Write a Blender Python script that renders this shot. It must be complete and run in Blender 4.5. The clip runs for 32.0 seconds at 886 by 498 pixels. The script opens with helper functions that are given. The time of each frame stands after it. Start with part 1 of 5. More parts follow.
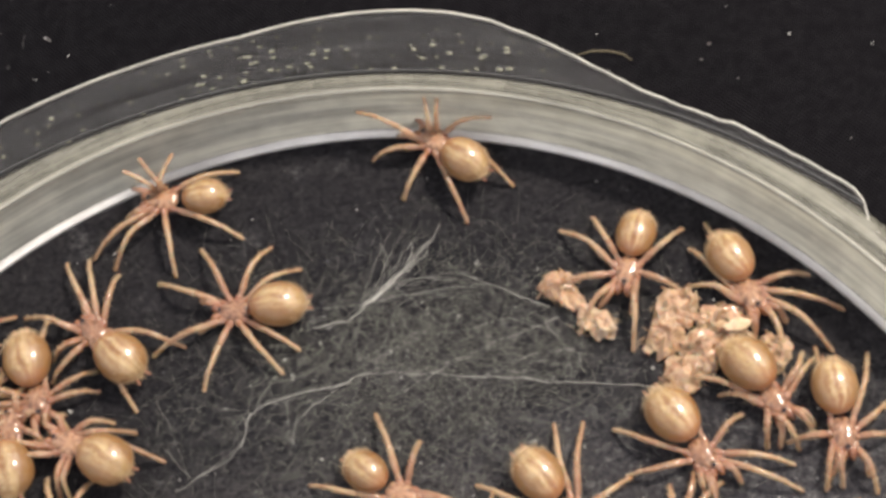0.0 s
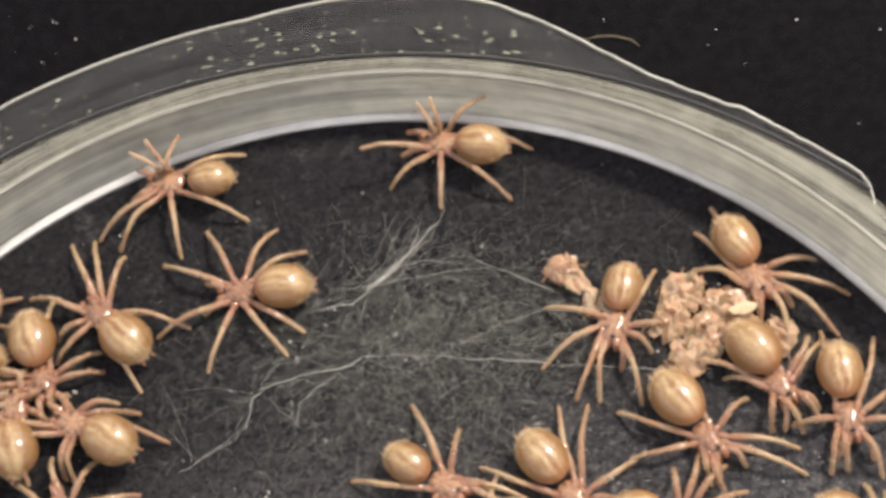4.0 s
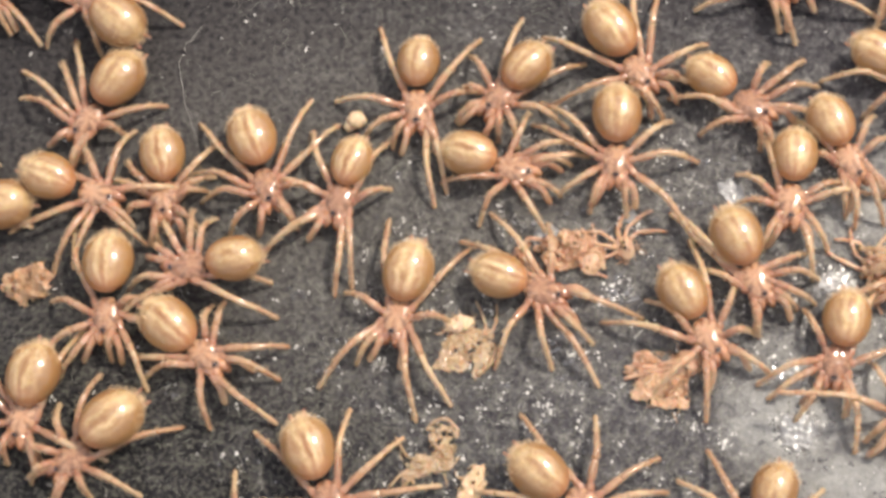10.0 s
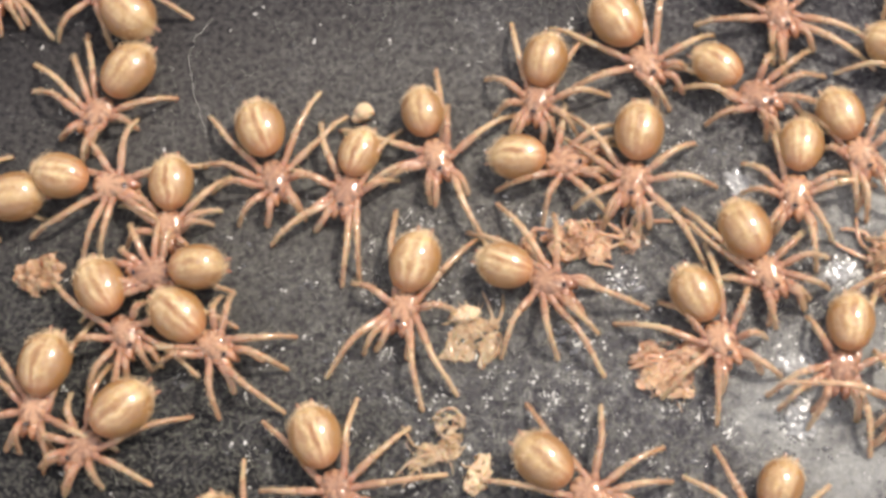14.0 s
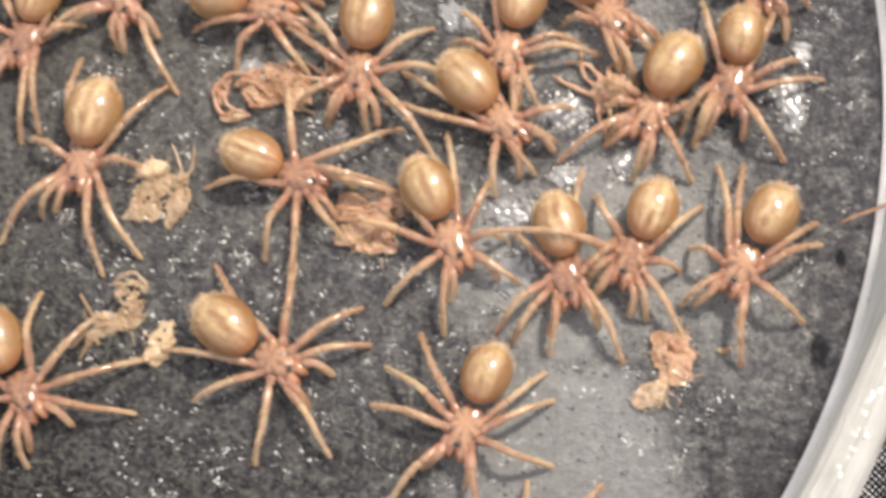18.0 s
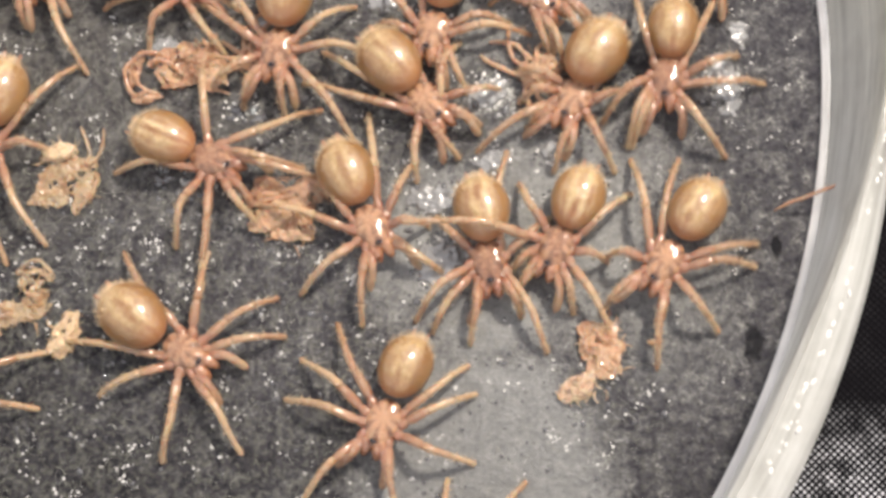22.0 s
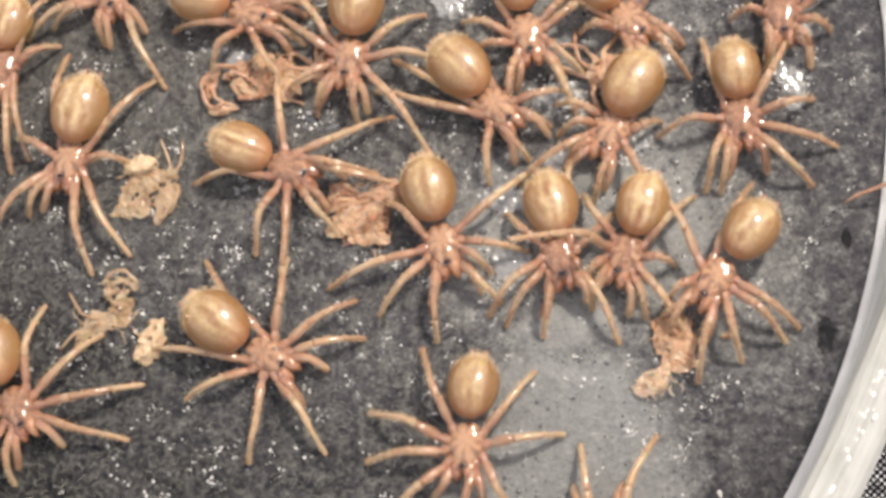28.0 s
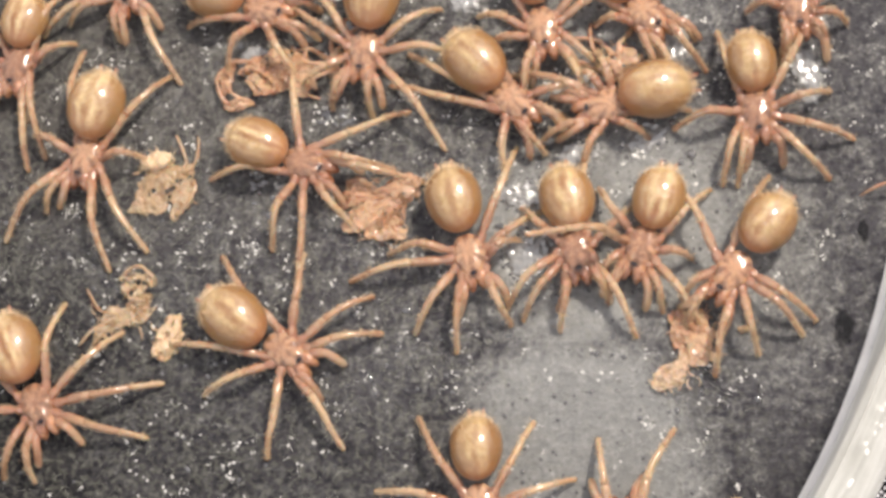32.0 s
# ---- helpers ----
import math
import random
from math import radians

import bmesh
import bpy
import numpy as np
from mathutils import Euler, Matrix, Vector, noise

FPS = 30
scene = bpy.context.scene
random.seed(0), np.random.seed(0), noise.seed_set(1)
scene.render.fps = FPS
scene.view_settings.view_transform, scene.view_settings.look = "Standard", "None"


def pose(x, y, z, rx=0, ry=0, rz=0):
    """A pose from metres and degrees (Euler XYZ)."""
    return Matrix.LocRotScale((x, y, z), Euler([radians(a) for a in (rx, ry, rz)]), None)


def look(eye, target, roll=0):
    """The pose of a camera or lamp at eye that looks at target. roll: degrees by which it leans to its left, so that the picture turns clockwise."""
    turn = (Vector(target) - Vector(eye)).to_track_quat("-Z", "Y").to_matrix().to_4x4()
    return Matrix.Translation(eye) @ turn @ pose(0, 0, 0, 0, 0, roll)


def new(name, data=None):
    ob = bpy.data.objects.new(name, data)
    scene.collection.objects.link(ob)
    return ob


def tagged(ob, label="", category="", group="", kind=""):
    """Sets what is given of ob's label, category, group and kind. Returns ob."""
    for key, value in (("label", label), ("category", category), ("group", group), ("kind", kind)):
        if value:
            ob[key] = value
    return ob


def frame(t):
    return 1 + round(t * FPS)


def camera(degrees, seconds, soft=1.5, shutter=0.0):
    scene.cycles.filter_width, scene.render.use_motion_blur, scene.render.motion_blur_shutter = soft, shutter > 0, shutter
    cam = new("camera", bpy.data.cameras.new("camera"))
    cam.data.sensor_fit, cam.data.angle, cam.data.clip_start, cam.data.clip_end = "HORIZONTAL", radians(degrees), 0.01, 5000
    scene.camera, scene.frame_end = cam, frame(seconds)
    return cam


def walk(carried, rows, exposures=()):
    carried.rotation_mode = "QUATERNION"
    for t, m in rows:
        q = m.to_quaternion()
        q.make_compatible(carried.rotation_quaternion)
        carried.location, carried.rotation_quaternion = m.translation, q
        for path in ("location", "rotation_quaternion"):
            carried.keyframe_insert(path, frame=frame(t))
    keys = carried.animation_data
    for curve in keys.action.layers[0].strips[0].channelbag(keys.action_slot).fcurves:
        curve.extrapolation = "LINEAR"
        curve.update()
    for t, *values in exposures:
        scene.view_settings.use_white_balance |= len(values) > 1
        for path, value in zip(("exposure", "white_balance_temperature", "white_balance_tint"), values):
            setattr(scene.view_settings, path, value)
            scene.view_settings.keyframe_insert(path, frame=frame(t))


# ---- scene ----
cam = camera(32.89, 32.0, soft=3.5, shutter=1.0)
walk(cam, [
    (0, pose(0.01539, -0.01101, 0.09671, 24.99, 6.42, -3.52)),
    (0.5, pose(0.01536, -0.01160, 0.09654, 25.61, 6.29, -3.56)),
    (1, pose(0.01495, -0.01190, 0.09584, 25.84, 5.98, -3.54)),
    (1.5, pose(0.01457, -0.01208, 0.09546, 25.85, 5.85, -3.49)),
    (2, pose(0.01460, -0.01215, 0.09565, 25.93, 5.95, -3.53)),
    (2.5, pose(0.01471, -0.01235, 0.09640, 25.86, 5.96, -3.55)),
    (3, pose(0.01477, -0.01206, 0.09543, 25.79, 6.01, -3.51)),
    (3.5, pose(0.01486, -0.01245, 0.09590, 25.57, 6.23, -3.36)),
    (5.5, pose(0.01754, -0.01147, 0.09610, 24.09, 7.93, -2.21)),
    (6, pose(0.01716, -0.01197, 0.09549, 23.91, 8.29, -2.20)),
    (6.5, pose(0.01759, -0.01015, 0.09595, 22.61, 7.15, -2.65)),
    (7, pose(0.01602, -0.01149, 0.09458, 21.25, 5.84, -2.43)),
    (7.5, pose(0.01479, -0.01982, 0.09237, 21.07, 6.17, 0.23)),
    (8, pose(0.01415, -0.02299, 0.08988, 19.74, 6.29, 1.45)),
    (8.5, pose(0.01375, -0.02581, 0.08828, 19.57, 5.61, 2.29)),
    (9, pose(0.01325, -0.02749, 0.08709, 18.76, 4.79, 2.50)),
    (9.5, pose(0.01287, -0.02803, 0.08736, 18.28, 4.53, 2.68)),
    (10, pose(0.01275, -0.02790, 0.08669, 17.96, 4.46, 2.70)),
    (10.5, pose(0.01268, -0.02814, 0.08571, 17.86, 4.39, 2.85)),
    (11, pose(0.01337, -0.02839, 0.08660, 17.85, 4.69, 2.89)),
    (11.5, pose(0.01335, -0.02889, 0.08666, 18.13, 4.57, 2.93)),
    (12, pose(0.01347, -0.02817, 0.08686, 17.65, 4.65, 2.88)),
    (12.5, pose(0.01341, -0.02779, 0.08753, 17.80, 4.86, 2.78)),
    (13, pose(0.01374, -0.02768, 0.08744, 17.83, 4.96, 2.80)),
    (13.5, pose(0.01376, -0.02781, 0.08726, 17.79, 5.10, 2.84)),
    (15.5, pose(0.02097, -0.02901, 0.08487, 16.31, 7.10, 2.61)),
    (16, pose(0.02549, -0.02966, 0.08040, 15.96, 7.23, 2.06)),
    (16.5, pose(0.02874, -0.02926, 0.07753, 15.57, 7.25, 1.90)),
    (17, pose(0.03086, -0.02789, 0.07707, 14.79, 7.52, 1.60)),
    (17.5, pose(0.03073, -0.02798, 0.07677, 14.59, 7.38, 1.69)),
    (18, pose(0.03130, -0.02876, 0.07566, 14.54, 6.69, 1.62)),
    (18.5, pose(0.03155, -0.02903, 0.07328, 14.64, 5.94, 1.50)),
    (19, pose(0.03219, -0.02823, 0.07171, 13.95, 5.21, 1.48)),
    (19.5, pose(0.03298, -0.02819, 0.07240, 14.61, 5.65, 1.39)),
    (20, pose(0.03364, -0.02861, 0.07166, 15.10, 5.55, 1.31)),
    (20.5, pose(0.03330, -0.02882, 0.07149, 15.03, 5.24, 1.32)),
    (21, pose(0.03358, -0.02912, 0.07099, 15.02, 5.21, 1.36)),
    (21.5, pose(0.03316, -0.02907, 0.07129, 14.81, 5.07, 1.47)),
    (22, pose(0.03375, -0.02901, 0.07157, 15.00, 5.83, 1.52)),
    (22.5, pose(0.03324, -0.02860, 0.07233, 14.80, 5.75, 1.21)),
    (23, pose(0.03430, -0.02844, 0.07207, 14.84, 6.45, 1.32)),
    (23.5, pose(0.03311, -0.02913, 0.07217, 15.10, 5.43, 1.04)),
    (24, pose(0.03273, -0.02977, 0.07172, 15.47, 5.30, 1.24)),
    (24.5, pose(0.03267, -0.02956, 0.07237, 15.54, 5.36, 1.24)),
    (25, pose(0.03349, -0.02923, 0.07233, 15.44, 6.03, 1.32)),
    (27.5, pose(0.03240, -0.02986, 0.07327, 15.20, 7.80, 0.73)),
    (28, pose(0.03283, -0.02989, 0.07313, 15.29, 8.12, 0.66)),
    (28.5, pose(0.03317, -0.02997, 0.07360, 15.28, 8.33, 0.68)),
    (29, pose(0.03269, -0.02994, 0.07278, 15.12, 8.37, 0.73)),
    (29.5, pose(0.03304, -0.03004, 0.07306, 15.17, 8.42, 0.65)),
    (30, pose(0.03283, -0.02967, 0.07331, 14.98, 8.43, 0.54)),
    (30.5, pose(0.03304, -0.02940, 0.07338, 14.82, 8.65, 0.53)),
    (31, pose(0.03297, -0.02919, 0.07356, 14.73, 8.75, 0.47)),
    (31.5, pose(0.03270, -0.02932, 0.07295, 14.76, 8.66, 0.43)),
    (32, pose(0.03270, -0.02950, 0.07331, 14.74, 8.70, 0.48)),
], exposures=[(0, 0.04, 6500, 10), (6.5, 0.05, 6650, 10), (8.5, 0.33, 7020, 10), (9.2, 0.33, 6980, 10), (10, 0.33, 6600, 10), (13, 0.33, 6500, 10), (16, 0.31, 6450, 10), (17, 0.25, 6500, 10), (18.5, 0.2, 6500, 10), (20, -0.05, 6500, 10), (21, 0.02, 6500, 10), (22, 0.16, 6500, 10), (23, 0.11, 6500, 10), (24, -0.06, 6500, 10), (24.5, 0.16, 6500, 10), (25.2, 0.17, 6500, 10), (28, 0.17, 6500, 10), (32, 0.17, 6500, 10)])

MM = 0.001

# ---- light: one warm lamp beyond the far edge of the dish, a bright even fill added all around ----
world = bpy.data.worlds.new("world")
scene.world = world
world.use_nodes = True
wn = world.node_tree.nodes
wn["Background"].inputs[0].default_value = (0.85, 0.82, 0.86, 1)
wn["Background"].inputs[1].default_value = 1.12
LAMP = (0.150, 0.130, 0.245)
lamp = new("desk_lamp", bpy.data.lights.new("desk_lamp", "AREA"))
lamp.data.shape, lamp.data.size = "DISK", 0.034
lamp.data.energy, lamp.data.color = 1.46, (1.0, 0.90, 0.78)
lamp.matrix_world = look(LAMP, (0.02, -0.003, 0))
tagged(lamp, "warm round desk lamp above the dish", "lamp")

# ---- materials ----


def mat(name, colour, rough=0.5, spec=0.5, coat=0.0):
    m = bpy.data.materials.new(name)
    m.use_nodes = True
    b = m.node_tree.nodes["Principled BSDF"]
    b.inputs["Base Color"].default_value = (*colour, 1)
    b.inputs["Roughness"].default_value = rough
    b.inputs["Specular IOR Level"].default_value = spec
    b.inputs["Coat Weight"].default_value = coat
    b.inputs["Coat Roughness"].default_value = 0.09
    return m, m.node_tree, b


def node(nt, kind, **inputs):
    n = nt.nodes.new(kind)
    for k, v in inputs.items():
        n.inputs[k.replace("_", " ")].default_value = v
    return n


def mixed(nt, fac, a, b, blend="MIX"):
    """A colour mix; a and b are colours or sockets."""
    n = nt.nodes.new("ShaderNodeMix")
    n.data_type, n.blend_type = "RGBA", blend
    for i, v in ((0, fac), (6, a), (7, b)):
        if isinstance(v, bpy.types.NodeSocket):
            nt.links.new(v, n.inputs[i])
        elif i == 0:
            n.inputs[0].default_value = v
        else:
            n.inputs[i].default_value = (*v, 1)
    return n.outputs[2]


def ramp(nt, socket, stops):
    n = nt.nodes.new("ShaderNodeValToRGB")
    while len(n.color_ramp.elements) < len(stops):
        n.color_ramp.elements.new(0.5)
    for e, (p, v) in zip(n.color_ramp.elements, stops):
        e.position, e.color = p, (v, v, v, 1)
    nt.links.new(socket, n.inputs[0])
    return n.outputs[0]


def coords(nt, scale=1000.0):
    """Object coordinates in millimetres."""
    tc = nt.nodes.new("ShaderNodeTexCoord")
    mp = nt.nodes.new("ShaderNodeMapping")
    mp.inputs["Scale"].default_value = (scale,) * 3
    nt.links.new(tc.outputs["Object"], mp.inputs[0])
    return mp.outputs[0]


def noise_of(nt, vec, scale, detail=3.0, rough=0.55):
    n = node(nt, "ShaderNodeTexNoise", Scale=scale, Detail=detail, Roughness=rough)
    nt.links.new(vec, n.inputs["Vector"])
    return n.outputs[0]


def math_(nt, op, a, b=0.0, clamp=False):
    n = nt.nodes.new("ShaderNodeMath")
    n.operation, n.use_clamp = op, clamp
    for i, v in ((0, a), (1, b)):
        if isinstance(v, bpy.types.NodeSocket):
            nt.links.new(v, n.inputs[i])
        else:
            n.inputs[i].default_value = v
    return n.outputs[0]


def bump(nt, b, height, distance, strength=1.0, to="Normal"):
    n = nt.nodes.new("ShaderNodeBump")
    n.inputs["Strength"].default_value = strength
    n.inputs["Distance"].default_value = distance
    nt.links.new(height, n.inputs["Height"])
    nt.links.new(n.outputs[0], b.inputs[to])


def spot(nt, vec, x, y, rx, ry, soft=0.6):
    """1 inside an ellipse in the plane, 0 outside."""
    mp = nt.nodes.new("ShaderNodeMapping")
    mp.vector_type = "TEXTURE"
    mp.inputs["Location"].default_value = (x, y, 0)
    mp.inputs["Scale"].default_value = (rx, ry, 1000)
    nt.links.new(vec, mp.inputs[0])
    ln = nt.nodes.new("ShaderNodeVectorMath")
    ln.operation = "LENGTH"
    nt.links.new(mp.outputs[0], ln.inputs[0])
    return ramp(nt, ln.outputs["Value"], [(1.0 - soft, 1), (1.0, 0)])


def cloth_material():
    m, nt, b = mat("black_cloth", (0.003, 0.003, 0.0035), 0.8, 0.05)
    v = coords(nt)
    sep = nt.nodes.new("ShaderNodeSeparateXYZ")
    nt.links.new(v, sep.inputs[0])
    k = 2 * math.pi / 0.36
    sx = math_(nt, "SINE", math_(nt, "MULTIPLY", sep.outputs[0], k))
    sy = math_(nt, "SINE", math_(nt, "MULTIPLY", sep.outputs[1], k))
    weave = math_(nt, "MULTIPLY", sx, sy)
    dots = ramp(nt, math_(nt, "ADD", weave, math_(nt, "MULTIPLY", math_(nt, "SUBTRACT", noise_of(nt, v, 2.2, 3), 0.5), 1.1)), [(0.1, 0), (0.8, 1)])
    n1 = noise_of(nt, v, 0.9, 4)
    lit = math_(nt, "MULTIPLY", dots, ramp(nt, n1, [(0.38, 0.15), (0.6, 1)]))
    # glossy sheen of the weave painted into the colour at one corner
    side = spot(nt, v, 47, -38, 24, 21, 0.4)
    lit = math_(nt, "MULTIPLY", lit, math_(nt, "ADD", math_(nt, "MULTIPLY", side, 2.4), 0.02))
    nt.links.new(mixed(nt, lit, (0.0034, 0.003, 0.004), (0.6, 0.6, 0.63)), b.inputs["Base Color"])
    bump(nt, b, weave, 0.00006, 0.6)
    return m


def floor_material():
    """Clear plastic over black cloth, dulled by dried moisture and fine silk."""
    m, nt, b = mat("misted_floor", (0.03, 0.03, 0.03), 0.3, 0.14)
    v = coords(nt)
    fine = noise_of(nt, v, 5.5, 6, 0.75)
    mid = noise_of(nt, v, 1.0, 5, 0.65)
    big = noise_of(nt, v, 0.22, 4, 0.6)
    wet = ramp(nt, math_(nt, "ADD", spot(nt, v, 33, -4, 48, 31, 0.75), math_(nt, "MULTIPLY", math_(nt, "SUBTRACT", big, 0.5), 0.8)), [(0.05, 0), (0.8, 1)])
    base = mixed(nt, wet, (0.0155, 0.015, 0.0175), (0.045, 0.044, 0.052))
    # lighter floor colour here also stands in for glare lifting the dark tones
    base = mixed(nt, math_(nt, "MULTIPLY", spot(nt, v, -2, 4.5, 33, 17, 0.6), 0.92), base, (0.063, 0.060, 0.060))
    patch = math_(nt, "ADD", math_(nt, "MULTIPLY", mid, 0.45), math_(nt, "MULTIPLY", fine, 0.65))
    grain = ramp(nt, patch, [(0.54, 0.0), (0.62, 0.24), (0.67, 1.0)])
    mottle = noise_of(nt, v, 2.6, 4, 0.6)
    # pale specks, partly painted for the sparkle of the wet floor
    speck = math_(nt, "MULTIPLY", grain, math_(nt, "ADD", math_(nt, "MULTIPLY", wet, 0.7), 0.05))
    base = mixed(nt, speck, base, (0.40, 0.40, 0.39))
    dust = math_(nt, "MULTIPLY", spot(nt, v, 5, 21.5, 23, 12.5, 0.8), math_(nt, "ADD", math_(nt, "MULTIPLY", grain, 0.5), math_(nt, "MULTIPLY", big, 0.5)))
    base = mixed(nt, math_(nt, "MULTIPLY", dust, 0.3), base, (0.115, 0.112, 0.115))
    film_at = math_(nt, "MAXIMUM", math_(nt, "MAXIMUM", math_(nt, "MAXIMUM", spot(nt, v, 28.2, -21.0, 7.6, 8.2, 0.55), math_(nt, "MULTIPLY", spot(nt, v, 28.5, -13.5, 6.5, 4.5, 0.85), 0.8)), spot(nt, v, 32.5, -8, 7.5, 8, 0.95)), math_(nt, "MAXIMUM", spot(nt, v, 25.5, -9.5, 6, 6, 0.95), math_(nt, "MAXIMUM", math_(nt, "MULTIPLY", spot(nt, v, 30, 3, 8, 7, 0.95), 0.7), math_(nt, "MULTIPLY", spot(nt, v, 37, -11.5, 5.6, 7, 0.9), 0.62))))
    loose = math_(nt, "ADD", math_(nt, "MULTIPLY", math_(nt, "SUBTRACT", big, 0.5), 0.7), math_(nt, "MULTIPLY", math_(nt, "SUBTRACT", patch, 0.55), 0.8))
    film = ramp(nt, math_(nt, "ADD", film_at, loose), [(0.12, 0), (0.70, 1)])
    film2 = math_(nt, "MULTIPLY", film, math_(nt, "ADD", math_(nt, "MULTIPLY", patch, 0.45), 0.5))
    thin = math_(nt, "SUBTRACT", 1.0, math_(nt, "MULTIPLY", spot(nt, v, 28.2, -22, 10, 9.5, 0.5), 0.22))
    base = mixed(nt, math_(nt, "MULTIPLY", film2, thin), base, (0.32, 0.324, 0.315))
    plain = math_(nt, "SUBTRACT", 1.0, math_(nt, "MULTIPLY", film, 0.72))
    base = mixed(nt, plain, base, mixed(nt, ramp(nt, mottle, [(0.36, 0), (0.64, 1)]), (0.42, 0.41, 0.47), (1.5, 1.48, 1.40)), "MULTIPLY")
    scurf = ramp(nt, math_(nt, "ADD", math_(nt, "MULTIPLY", noise_of(nt, v, 3.6, 3, 0.6), 0.75), math_(nt, "MULTIPLY", mid, 0.25)), [(0.49, 0), (0.58, 1)])
    near = spot(nt, v, 8, -10, 46, 27, 0.45)
    base = mixed(nt, math_(nt, "MULTIPLY", math_(nt, "MULTIPLY", scurf, near), math_(nt, "MULTIPLY", plain, 0.5)), base, (0.135, 0.135, 0.11))
    blots = math_(nt, "MAXIMUM", spot(nt, v, 41.0, -14.6, 0.65, 1.4, 0.6), spot(nt, v, 42.2, -9.8, 0.35, 0.9, 0.6))
    blots = ramp(nt, math_(nt, "ADD", math_(nt, "MULTIPLY", blots, 0.8), math_(nt, "MULTIPLY", math_(nt, "SUBTRACT", mottle, 0.5), 2.4)), [(0.3, 0), (0.55, 1)])
    base = mixed(nt, blots, base, (0.006, 0.006, 0.008))
    pools = ((28.5, -2.0, 1.6, 1.3), (25.7, -7.6, 1.2, 1.0), (25.4, -11.0, 1.5, 1.7), (40.4, -1.6, 0.7, 1.9), (11.0, 0.6, 0.8, 0.7), (33.0, 0.5, 1.0, 1.6), (12.6, -6.4, 0.7, 0.7))
    # white glints of the wet pools painted into the floor colour
    glint_paint = spot(nt, v, *pools[0], 0.9)
    for p in pools[1:]:
        glint_paint = math_(nt, "MAXIMUM", glint_paint, spot(nt, v, *p, 0.9))
    glint_paint = ramp(nt, math_(nt, "ADD", math_(nt, "MULTIPLY", glint_paint, 0.75), math_(nt, "MULTIPLY", math_(nt, "SUBTRACT", patch, 0.55), 2.6)), [(0.35, 0), (0.75, 0.9)])
    base = mixed(nt, glint_paint, base, (0.66, 0.66, 0.62))
    nt.links.new(base, b.inputs["Base Color"])
    nt.links.new(math_(nt, "ADD", math_(nt, "MULTIPLY", wet, 0.3), 0.08), b.inputs["Specular IOR Level"])
    nt.links.new(ramp(nt, mid, [(0.3, 0.14), (0.7, 0.40)]), b.inputs["Roughness"])
    bump(nt, b, math_(nt, "ADD", math_(nt, "MULTIPLY", fine, 0.6), mid), 0.00026, 0.9)
    return m


def plastic_material(name, colour, clear, rough, glow=0.3, side_white=0.0):
    """Milky plastic with streaks along the rim; clear is the share of light that passes straight through,
    glow the share that it scatters onward, the last value how much whiter and less clear one side of the dish is."""
    m, nt, b = mat(name, colour, rough, 0.5, 0.4)
    v = coords(nt)
    sep = nt.nodes.new("ShaderNodeSeparateXYZ")
    nt.links.new(v, sep.inputs[0])
    around = math_(nt, "MULTIPLY", math_(nt, "ARCTAN2", sep.outputs[1], sep.outputs[0]), 3.5)
    radius = math_(nt, "SQRT", math_(nt, "ADD", math_(nt, "POWER", sep.outputs[0], 2.0), math_(nt, "POWER", sep.outputs[1], 2.0)))
    out = nt.nodes.new("ShaderNodeCombineXYZ")
    for i, sock in enumerate((around, math_(nt, "MULTIPLY", radius, 2.6), math_(nt, "MULTIPLY", sep.outputs[2], 1.5))):
        nt.links.new(sock, out.inputs[i])
    streak = noise_of(nt, out.outputs[0], 1.0, 4, 0.6)
    n1 = noise_of(nt, v, 0.5, 4)
    tone = math_(nt, "ADD", math_(nt, "MULTIPLY", streak, 0.7), math_(nt, "MULTIPLY", n1, 0.3))
    shade = mixed(nt, ramp(nt, tone, [(0.36, 0), (0.62, 1)]), tuple(c * (0.58 if side_white > 0.8 else 0.66) for c in colour), colour)
    # broad side of the dish where the plastic turns whiter and less clear
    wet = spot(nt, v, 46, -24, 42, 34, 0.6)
    if side_white:
        shade = mixed(nt, math_(nt, "MULTIPLY", wet, math_(nt, "ADD", math_(nt, "MULTIPLY", tone, 1.7), -0.12, True)), shade, (side_white, side_white, side_white * 0.95))
    nt.links.new(shade, b.inputs["Base Color"])
    bump(nt, b, math_(nt, "ADD", streak, math_(nt, "MULTIPLY", noise_of(nt, v, 2.4, 4), 0.5)), 0.00014, 0.7)
    tl = nt.nodes.new("ShaderNodeBsdfTranslucent")
    nt.links.new(shade, tl.inputs[0])
    ml = nt.nodes.new("ShaderNodeMixShader")
    ml.inputs[0].default_value = glow
    nt.links.new(b.outputs[0], ml.inputs[1])
    nt.links.new(tl.outputs[0], ml.inputs[2])
    t = nt.nodes.new("ShaderNodeBsdfTransparent")
    mx = nt.nodes.new("ShaderNodeMixShader")
    solid = ramp(nt, tone, [(0.35, max(0.0, 0.9 - clear)), (0.65, min(1.0, 1.1 - clear))])
    if side_white:
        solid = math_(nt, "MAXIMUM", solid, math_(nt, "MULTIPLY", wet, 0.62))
    nt.links.new(solid, mx.inputs[0])
    nt.links.new(t.outputs[0], mx.inputs[1])
    nt.links.new(ml.outputs[0], mx.inputs[2])
    nt.links.new(mx.outputs[0], nt.nodes["Material Output"].inputs[0])
    return m


def shifted(nt, vec, info):
    """Move a texture by the object's own random number, so that no two look alike."""
    n = nt.nodes.new("ShaderNodeVectorMath")
    n.operation = "ADD"
    nt.links.new(vec, n.inputs[0])
    nt.links.new(math_(nt, "MULTIPLY", info.outputs["Random"], 60.0), n.inputs[1])
    return n.outputs[0]


